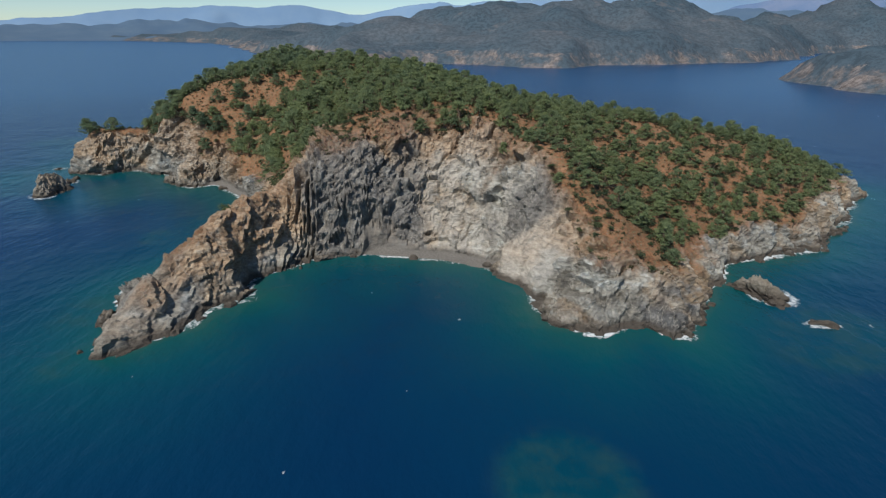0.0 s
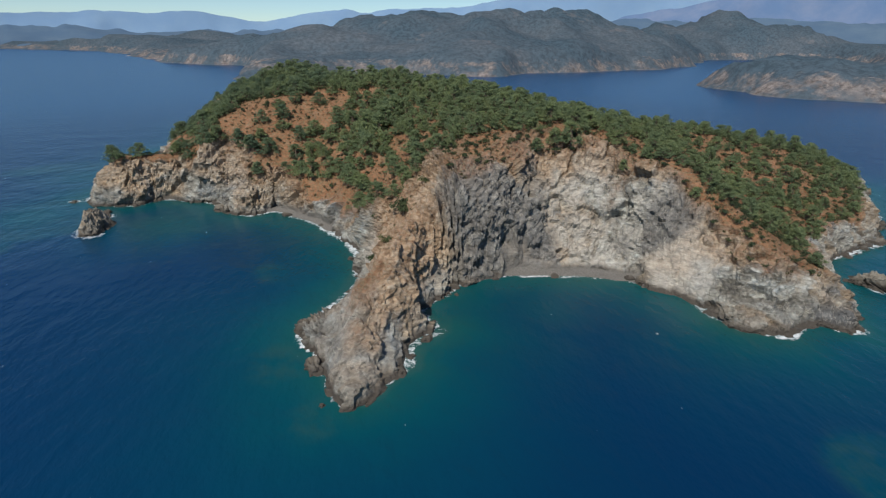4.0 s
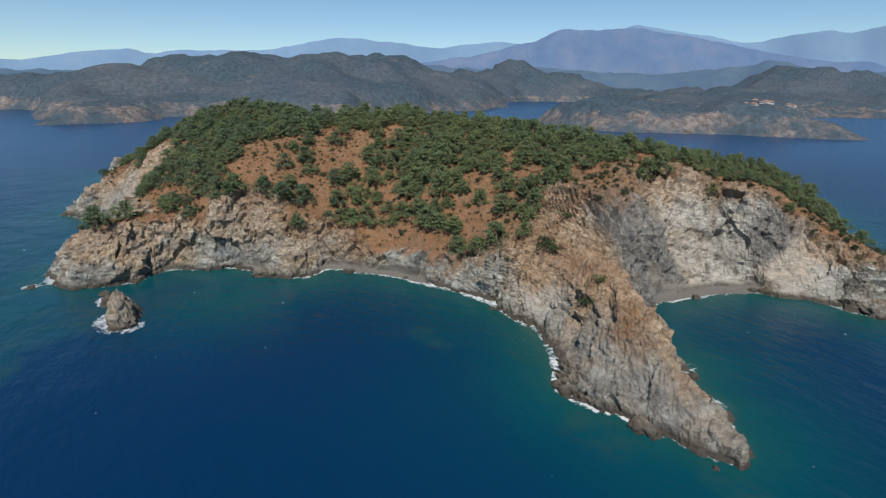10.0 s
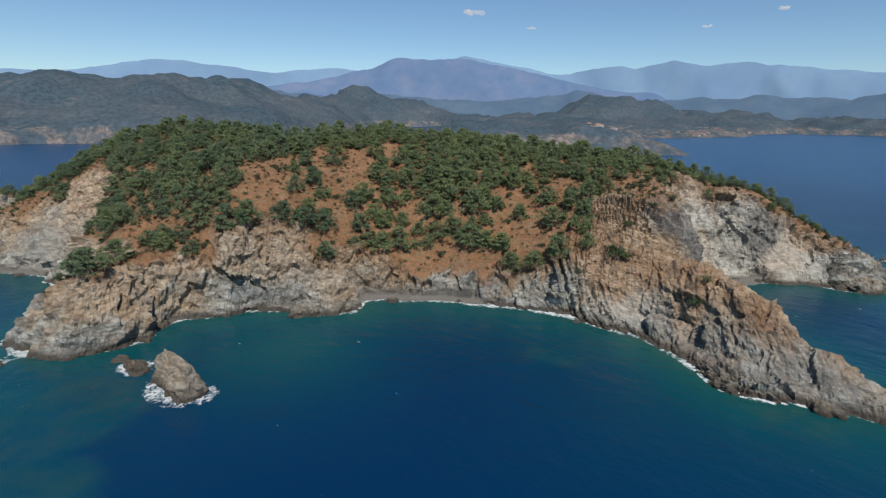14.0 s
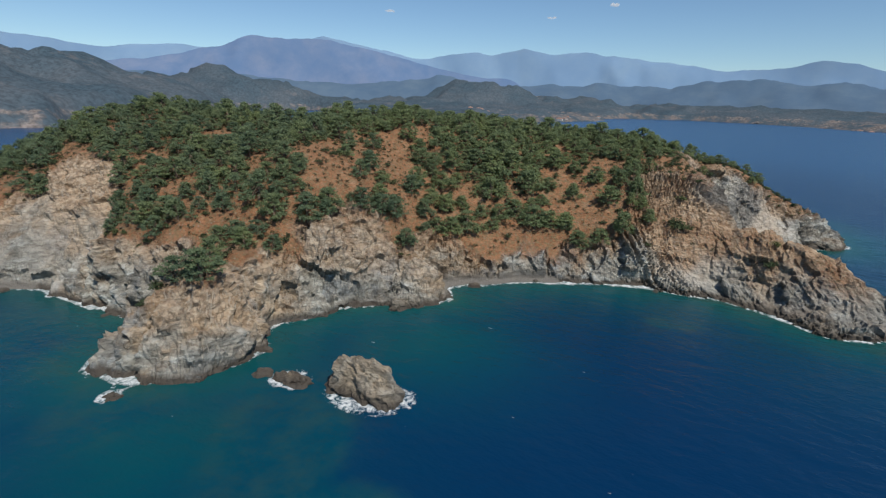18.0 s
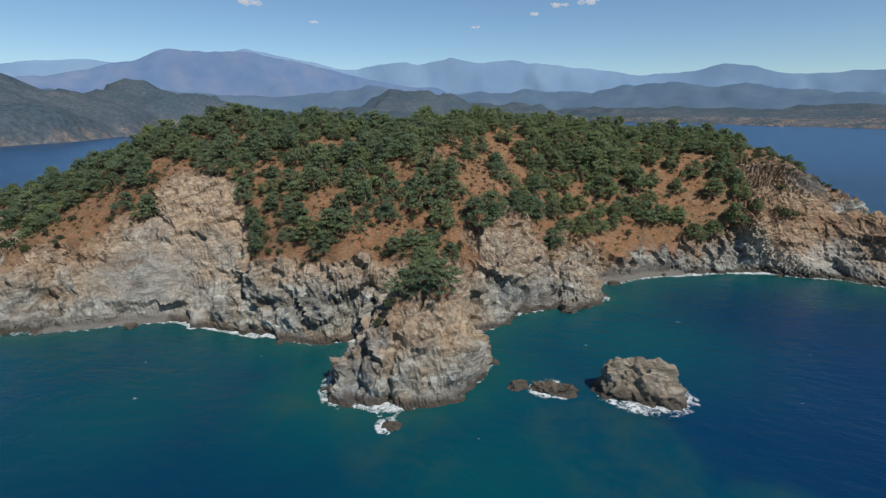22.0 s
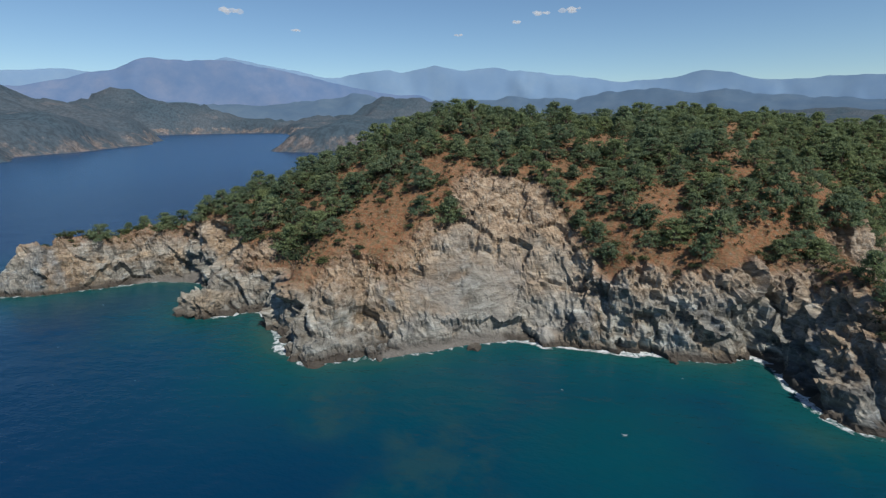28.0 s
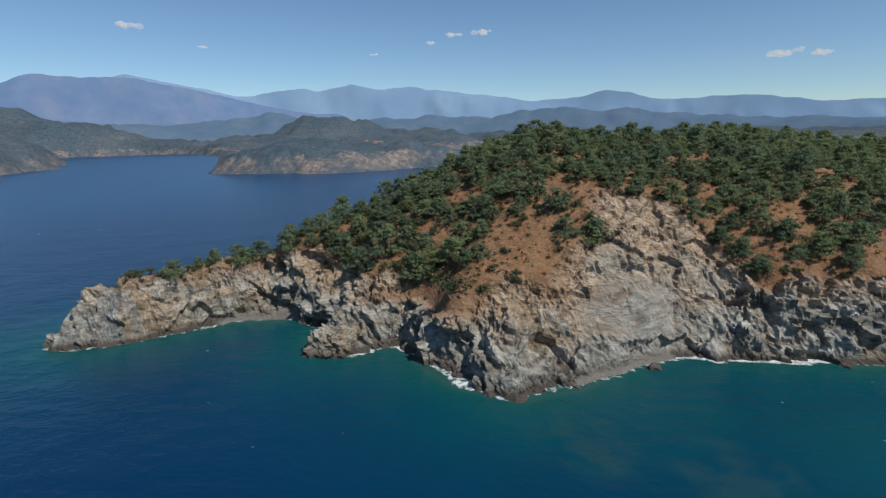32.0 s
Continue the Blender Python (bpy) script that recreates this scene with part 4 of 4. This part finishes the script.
def plant(name, places, shapes, crown_mat, label, group, category, crown_name, wood_name, single, lump):
    """The first places become plants of their own, the others one thicket."""
    kinds = []
    for crown, wood in shapes:
        kinds.append((mesh_from(crown_name, *crown, crown_mat), mesh_from(wood_name, *wood, BARK)))
    r = random.Random(5)
    rest_c, rest_w = [], []
    for k, (x, y, s) in enumerate(places):
        i = r.randrange(len(shapes))
        z = ground_level(x, y)
        turn = r.uniform(0, 360)
        tall = s * r.uniform(0.85, 1.15)
        if k < single:
            base = tagged(new(name), label(s), category, group)
            base.empty_display_size = 0.5
            base.matrix_world = pose(x, y, z - 0.05, 0, 0, turn) @ Matrix.Diagonal((s, s, tall, 1))
            part(crown_name, kinds[i][0], base)
            part(wood_name, kinds[i][1], base)
        else:
            c, q = math.cos(radians(turn)), math.sin(radians(turn))
            m = np.array(((c * s, -q * s, 0), (q * s, c * s, 0), (0, 0, tall)))
            for (v, f), rows in ((shapes[i][0], rest_c), (shapes[i][1], rest_w)):
                rows.append((v @ m.T + np.array((x, y, z - 0.05)), f))
    if rest_c:
        bulk = tagged(new(lump, mesh_from(lump, *join(rest_c), crown_mat)), "thicket of green plants spread over the red hill", category + "s", kind="stuff")
        part(wood_name, mesh_from(wood_name, *join(rest_w), BARK), bulk)


CREST_LINE = np.array(sorted([(x, y) for x, y, _ in MAIN_CREST[:8] + EAST_CREST]))


def earthy(x, y, r):
    """On earth, and not far down the back of the hill."""
    return at_grid(PLAN["soil"], x, y) > 0.45 and y < np.interp(x, CREST_LINE[:, 0], CREST_LINE[:, 1]) + 20


pines = scatter(860, 3.7, 40000, 11, tree_density, earthy)
pines = [(x, y, s * (0.82 if x > 5 else 1.0 + 0.3 * float(ellipse(np.float64(x), np.float64(y), -52, 176, 17, 9, 0.75)))) for x, y, s in pines]
pines = [(-126.8, 195.2, 0.95), (-103.4, 191.3, 0.8), (-78.2, 206, 0.8), (-55.2, 157.5, 0.55)] + sorted(pines, key=lambda p: p[0] * 0.8 - p[1] * 0.25)
plant("pine_tree", pines, [pine_shape(100 + k) for k in range(10)], PINE,
      lambda s: "broad full-grown green coast pine on red earth" if s > 0.9 else "young green coast pine on the red slope", "pines on the island", "tree", "crown", "trunk", 290, "pine_wood")
def scrub_density(x, y):
    if at_grid(PLAN["spit"], x, y) > 0.1:
        return 0.0
    north = max(float(ellipse(np.float64(x), np.float64(y), -116, 300, 17, 30, 0.15)), 0.8 * float(ellipse(np.float64(x), np.float64(y), 30, 110, 14, 16)))
    return (0.33 + 0.3 * float(smooth(np.float64(y), 205, 235)) + 0.25 * float(smooth(np.float64(x), 8, 25)) + 0.5 * north) * (1 - 0.88 * cleared(x, y))


bushes = scatter(3300, 1.7, 46000, 12, scrub_density, lambda x, y, r: earthy(x, y, r) or (at_grid(PLAN["soil"], x, y) > r.uniform(0.25, 0.6) and y < 200))
bushes = [(x, y, s * (1.2 if x > -104 or y < 275 else 1.6)) for x, y, s in bushes]
bushes.sort(key=lambda p: p[0] * 0.8 - p[1] * 0.25)
bushes = [(-52.1, 112.9, 1.9), (-46.2, 132.6, 2.9), (-45.8, 131.2, 2.0), (-52.5, 138, 1.2), (-50, 113, 1.4), (-136, 196, 1.7), (-137.4, 281.8, 3.0), (22, 108, 1.6), (-41, 133, 1.8)] + bushes
plant("shrub", bushes, [scrub_shape(300 + k) for k in range(6)], SCRUB,
      lambda s: "small rounded dark green shrub on dry red earth", "shrubs on the island", "shrub", "leaves", "stem", 280, "low_scrub")
# dry tufts and cushion plants that speckle the earth
def tuft_shape(seed):
    r = np.random.RandomState(seed)
    return leaves(r, [np.array((0, 0, 0.12))], [0.42], 18, 0.2, 0.8), tube((0, 0, -0.2), (0, 0, 0.2), 0.03, 0.02, 4)


tufts = scatter(6000, 1.0, 40000, 14, lambda x, y: 0.9 - 0.82 * at_grid(PLAN["spit"], x, y), lambda x, y, r: at_grid(PLAN["soil"], x, y) > r.uniform(0.1, 0.5) and y < np.interp(x, CREST_LINE[:, 0], CREST_LINE[:, 1]) + 14)
tufts = [(x, y, s * 1.45) for x, y, s in tufts]
plant("tuft", tufts, [tuft_shape(500 + k) for k in range(5)], TUFT, lambda s: "dry olive tuft", "", "tuft", "leaves", "stem", 0, "dry_tufts")

# ---- mainland, mountains ----
MAIN_SHORE = [(-1250, 2650), (-520, 1340), (-300, 1150), (-240, 800), (-205, 770), (-130, 825), (-100, 905), (40, 860), (150, 815), (190, 895), (330, 945), (575, 1110), (800, 1400), (1060, 1660), (1290, 1400), (900, 1000), (560, 800)]
ISLET_SHORE = [(435, 730), (339, 656), (318, 600), (345, 500), (416, 410), (502, 349), (540, 366), (640, 470), (900, 600), (1300, 520), (1900, 560), (1950, 200), (1350, -190), (1250, -300), (1300, -1000), (1250, -1800)]
INLAND = [(3400, -2600), (4350, 0), (4000, 2000), (2500, 3800), (0, 4400), (-1900, 4100), (-2600, 3400)]
MAIN_LINE = rounded(MAIN_SHORE + ISLET_SHORE + INLAND, 3)
HILLS = [(-330, 1350, 260, 45), (-150, 1180, 260, 62), (120, 1300, 330, 92), (420, 1450, 300, 112), (820, 1450, 260, 105), (620, 1750, 400, 110), (1150, 2050, 500, 110), (430, 590, 95, 40), (560, 540, 110, 24), (700, 620, 160, 20),
         (1900, 1150, 240, 125), (2300, 1000, 450, 60), (1500, 1200, 300, 50), (2700, 300, 700, 45), (2900, -600, 800, 45), (-900, 2800, 600, 60), (-60, 930, 120, 26)]


FAR_GROUND = {}


def mainland():
    global COAST
    own, COAST = COAST, MAIN_LINE
    xs = np.concatenate([np.arange(-2700, -700, 60.0), np.arange(-700, 1400, 14.0), np.arange(1400, 4400, 50.0)])
    ys = np.concatenate([np.arange(-2700, 300, 60.0), np.arange(300, 1750, 14.0), np.arange(1750, 4500, 60.0)])
    x, y = np.meshgrid(xs, ys, indexing="ij")
    d = shore_distance(x, y)
    COAST = own
    p = np.column_stack([x.ravel(), y.ravel(), np.zeros(x.size)])
    rough = fbm(p, 0.004, 5, 90, 0.55).reshape(x.shape)
    d = d + 18 * vnoise(p, 0.012, 91).reshape(x.shape) + 7 * vnoise(p, 0.04, 92).reshape(x.shape)
    h = 10 + 7 * vnoise(p, 0.009, 97).reshape(x.shape) + 5 * vnoise(p, 0.03, 98).reshape(x.shape) + 10 * smooth(d, 20, 250)
    for cx, cy, r, top in HILLS:
        h = np.maximum(h, top * np.exp(-((x - cx) ** 2 + (y - cy) ** 2) / (2 * (r * 0.75) ** 2)) ** 0.8)
    far = smooth(np.hypot(x, y), 1500, 2500)
    h = h * (1 + 0.3 * rough) + (9 + 10 * far) * fbm(p, 0.012, 4, 95).reshape(x.shape)
    h = np.minimum(h, 16 + 0.65 * np.maximum(d, 0) + 8 * rough)
    h = np.where(d > 0, h * smooth(d, -6, 26), np.maximum(d * 0.4, -6))
    keep = (d > -30)
    keep = keep[:-1, :-1] | keep[1:, 1:]
    p[:, 2] = h.ravel()
    v, f, _ = compact(p, grid_faces(*x.shape, keep), {})
    FAR_GROUND.update(xs=xs, ys=ys, h=h)
    return tagged(new("backdrop_mainland", mesh_from("mainland", v, f, COAST_HILL, True)), "green mainland hills across the strait, haze painted into their colour", "hills", kind="structure")


def mountain_ring(name, radius, depth, skyline, material, seed, label, rugged=0.14):
    """A range of hills round the horizon; skyline: azimuth and height in degrees."""
    az = np.arange(-75, 150, 0.22)
    sk = np.array(skyline)
    el = np.interp(az, sk[:, 0], sk[:, 1])
    el = np.convolve(np.pad(el, 2, "edge"), np.ones(5) / 5, "valid")
    line = np.column_stack([az, az * 0, az * 0])
    jag = rugged * fbm(line, 0.3, 4, seed + 9, 0.5) * smooth(el, -0.5, 1.0)
    rows = np.linspace(0, 1, 15)
    a, s = np.meshgrid(np.radians(az), rows, indexing="ij")
    rad = radius - depth * (1 - s)
    x, y = -120 + rad * np.sin(a), 150 + rad * np.cos(a)
    p = np.column_stack([x.ravel(), y.ravel(), np.zeros(x.size)])
    spur = fbm(p, 0.0022, 3, seed, 0.5).reshape(x.shape)
    top = (radius * np.tan(np.radians(el)))[:, None] + 45
    h = top * (s ** 1.3) * (1 + 1.0 * spur * (1 - s)) + top * 0.012 * (fbm(p, 0.005, 4, seed + 4).reshape(x.shape)) * s + (radius * np.radians(jag))[:, None] * s ** 8
    p[:, 2] = np.maximum(h, -5).ravel()
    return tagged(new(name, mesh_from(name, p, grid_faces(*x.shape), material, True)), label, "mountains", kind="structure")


mainland()
# the blue of these two ranges is haze painted into the base colour
MOUNT_NEAR = hazed_land_material("haze_blue_foothills", (0.2, 0.2, 0.2), (0.074, 0.120, 0.182), (0.096, 0.142, 0.196), 0.006, False)
MOUNT_FAR = hazed_land_material("haze_blue_mountains", (0.2, 0.2, 0.2), (0.150, 0.240, 0.365), (0.175, 0.265, 0.375), 0.004, False)
mountain_ring("backdrop_foothills", 3900, 500, [(-75, 0.0), (-45, 0.4), (-34, 0.6), (-27, 1.0), (-19, 0.8), (-10, 1.0), (10, 1.5), (30, 2.0), (50, 1.7), (59, 2.5), (64, 1.9), (70, 1.7), (76, 2.1), (80, 1.8), (86, 2.3), (91, 2.6), (96, 2.5), (103, 1.8), (110, 1.2), (125, 1.0), (150, 0.5)], MOUNT_NEAR, 111, "foothills behind the strait, blue-green with painted haze", 0.3)
# the flat-topped mountain's blue is painted haze too
TABLE_HAZE = hazed_land_material("hazed_plum_mountain", (0.2, 0.2, 0.2), (0.098, 0.158, 0.270), (0.145, 0.190, 0.285), 0.005, False)
mountain_ring("backdrop_table_mountain", 4350, 420, [(-75, -2.0), (18, -2.0), (22, 1.2), (26, 2.4), (30, 3.0), (33, 3.5), (36, 4.3), (38, 4.55), (39.5, 5.5), (40.5, 5.65), (44, 5.66), (48, 5.7), (49.5, 5.45), (52.6, 4.9), (57, 3.9), (60.3, 3.1), (67, 2.2), (73, -2.0), (150, -2.0)], TABLE_HAZE, 151, "flat-topped mountain with faint reddish slopes, blue from painted haze")
mountain_ring("backdrop_mountains", 4600, 300, [(-75, 0.5), (-41, 0.8), (-38, 1.2), (-33, 1.7), (-30, 2.0), (-25, 2.3), (-16, 2.5), (-10, 1.7), (-5, 2.7), (-2, 3.0), (0, 2.6), (3, 3.1), (8, 3.1), (11, 3.6), (14, 4.2), (17, 4.8), (19, 4.7), (22, 4.4), (26, 4.1), (28, 3.9), (31, 4.3), (34, 4.6), (38, 4.4), (44, 5.2), (47, 5.9), (50, 5.5), (54, 4.9), (57, 4.2), (60, 4.6), (63, 5.1), (65, 4.7), (68, 5.3), (71, 4.9), (74, 5.2), (78, 4.7), (81, 4.2), (85, 3.7), (89, 3.5), (92, 3.7), (95, 4.3), (97, 4.0), (99, 3.3), (103, 3.1), (107, 3.5), (110, 2.9), (113, 2.3), (120, 2.2), (150, 1.5)], MOUNT_FAR, 131, "mountain range on the horizon, pale blue from painted haze")


# ---- small fair-weather clouds far off ----
def glowing_cloud_material():
    m = Mat("cloud")
    # added glow stands in for sunlit vapour and evens out dark undersides
    m.b.inputs["Emission Color"].default_value = (0.62, 0.66, 0.72, 1)
    m.b.inputs["Emission Strength"].default_value = 0.75
    m.b.inputs["Alpha"].default_value = 0.3
    return m.done((0.12, 0.12, 0.12), 1.0, 0.0)


GLOW_CLOUD = glowing_cloud_material()


def cloud(azimuth, rise, size, seed):
    r = random.Random(seed)
    v, f = BALLS[3]
    pieces = []
    for k in range(7):
        c = np.array((r.uniform(-1.2, 1.2), r.uniform(-0.3, 0.3), r.uniform(-0.12, 0.3)))
        s = r.uniform(0.25, 0.55)
        q = v * s * np.array((1.3, 0.8, 0.55)) + c
        q = q + v * (0.16 * fbm(q + seed, 3.0, 3, seed))[:, None]
        pieces.append((q * size, f))
    ob = new("backdrop_cloud", mesh_from("cloud", *join(pieces), GLOW_CLOUD, True))
    a, e = radians(azimuth), radians(rise)
    ob.matrix_world = pose(-120 + 4700 * math.sin(a) * math.cos(e), 150 + 4700 * math.cos(a) * math.cos(e), 40 + 4700 * math.sin(e), 0, 0, -azimuth)
    return tagged(ob, "small white fair-weather cloud, its brightness an added glow", "cloud", kind="structure")


for az, el, size, seed in ((48.3, 10.1, 62, 1), (54.0, 8.7, 26, 2), (76.4, 9.5, 30, 3), (78.9, 10.2, 44, 4), (81.7, 10.4, 54, 5), (70.5, 8.4, 24, 6), (110.0, 6.7, 75, 7), (113.2, 6.5, 50, 8)):
    cloud(az, el, size, seed)


# ---- small things on the mainland ----
def far_height(x, y):
    xs, ys, h = FAR_GROUND["xs"], FAR_GROUND["ys"], FAR_GROUND["h"]
    i = min(max(int(np.searchsorted(xs, x)) - 1, 0), len(xs) - 2)
    j = min(max(int(np.searchsorted(ys, y)) - 1, 0), len(ys) - 2)
    u, v = (x - xs[i]) / (xs[i + 1] - xs[i]), (y - ys[j]) / (ys[j + 1] - ys[j])
    return h[i, j] * (1 - u) * (1 - v) + h[i + 1, j] * u * (1 - v) + h[i, j + 1] * (1 - u) * v + h[i + 1, j + 1] * u * v


def plain(name, colour, size):
    m = Mat(name)
    return m.done(m.mix(0.5, colour, m.ramp(m.noise(size, 4, 0.6), [(0.3, 0.75), (0.7, 1.2)]), "MULTIPLY"), 0.95, 0.1)


DIRT, PLASTER, TILES = plain("bare_dirt", (0.30, 0.27, 0.24), 0.05), plain("lime_plaster", (0.42, 0.41, 0.40), 0.4), plain("roof_tiles", (0.33, 0.20, 0.15), 0.8)


def strip(name, line, width, label, category):
    """A bare strip draped over the far ground."""
    p = spread([(x, y, 0) for x, y in line], 6)
    d = np.gradient(p[:, :2], axis=0)
    d /= np.linalg.norm(d, axis=1)[:, None]
    side = np.stack([-d[:, 1], d[:, 0]], 1)
    w = width * (0.5 + 0.25 * np.sin(np.arange(len(p)) * 1.7))[:, None]
    rows = [np.column_stack([q, [far_height(*t) + 1.6 for t in q]]) for q in (p[:, :2] - side * w, p[:, :2] + side * w)]
    n = len(p)
    i = np.arange(n - 1)
    me = mesh_from(name, np.vstack(rows), np.stack([i, i + 1, i + 1 + n, i + n], 1), DIRT, True)
    return tagged(new(name, me), label, category, kind="structure")


strip("dirt_track", [(800, 1432), (812, 1418), (820, 1405), (838, 1392), (848, 1372), (862, 1352)], 9, "pale dirt track cut down the far hillside", "track")
strip("quarry", [(2140, 1010), (2170, 985), (2210, 960), (2250, 930)], 34, "pale bare quarry face on the far shore", "quarry")


def house(x, y, turn, w, d, h):
    base = tagged(new("house"), "small white plastered house with tiled roof across the water", "house", "houses on the mainland")
    base.matrix_world = pose(x, y, far_height(x, y) - 0.5, 0, 0, turn)
    wv = np.array([(sx * w, sy * d, z) for z in (0, h) for sx, sy in ((-1, -1), (1, -1), (1, 1), (-1, 1))], float)
    part("wall", mesh_from("wall", wv, [(0, 1, 5, 4), (1, 2, 6, 5), (2, 3, 7, 6), (3, 0, 4, 7), (3, 2, 1, 0)], PLASTER), base)
    e = 1.12
    rv = np.array([(-w * e, -d * e, h), (w * e, -d * e, h), (w * e, d * e, h), (-w * e, d * e, h), (-w * 0.6, 0, h * 1.45), (w * 0.6, 0, h * 1.45)], float)
    part("roof", mesh_from("roof", rv, [(0, 1, 5, 4), (2, 3, 4, 5), (1, 2, 5, 5), (3, 0, 4, 4)][:2] + [(3, 2, 1, 0)], TILES), base)
    gv = np.array([(w * e, -d * e, h), (w * e, d * e, h), (w * 0.6, 0, h * 1.45), (-w * e, d * e, h), (-w * e, -d * e, h), (-w * 0.6, 0, h * 1.45)], float)
    part("hip", mesh_from("hip", gv, [(0, 1, 2), (3, 4, 5)], TILES), base)
    return base


rng = random.Random(31)
for hx, hy in ((660, 560), (672, 548), (690, 556), (735, 600), (752, 588), (770, 596), (905, 640), (930, 650), (1180, 560), (1215, 566), (1260, 560), (1600, 590), (1660, 600), (1720, 606), (1430, -120), (1460, -90), (1500, -60)):
    house(hx + rng.uniform(-8, 8), hy + rng.uniform(-8, 8), rng.uniform(0, 90), rng.uniform(4, 8), rng.uniform(3, 5), rng.uniform(3, 5.5))
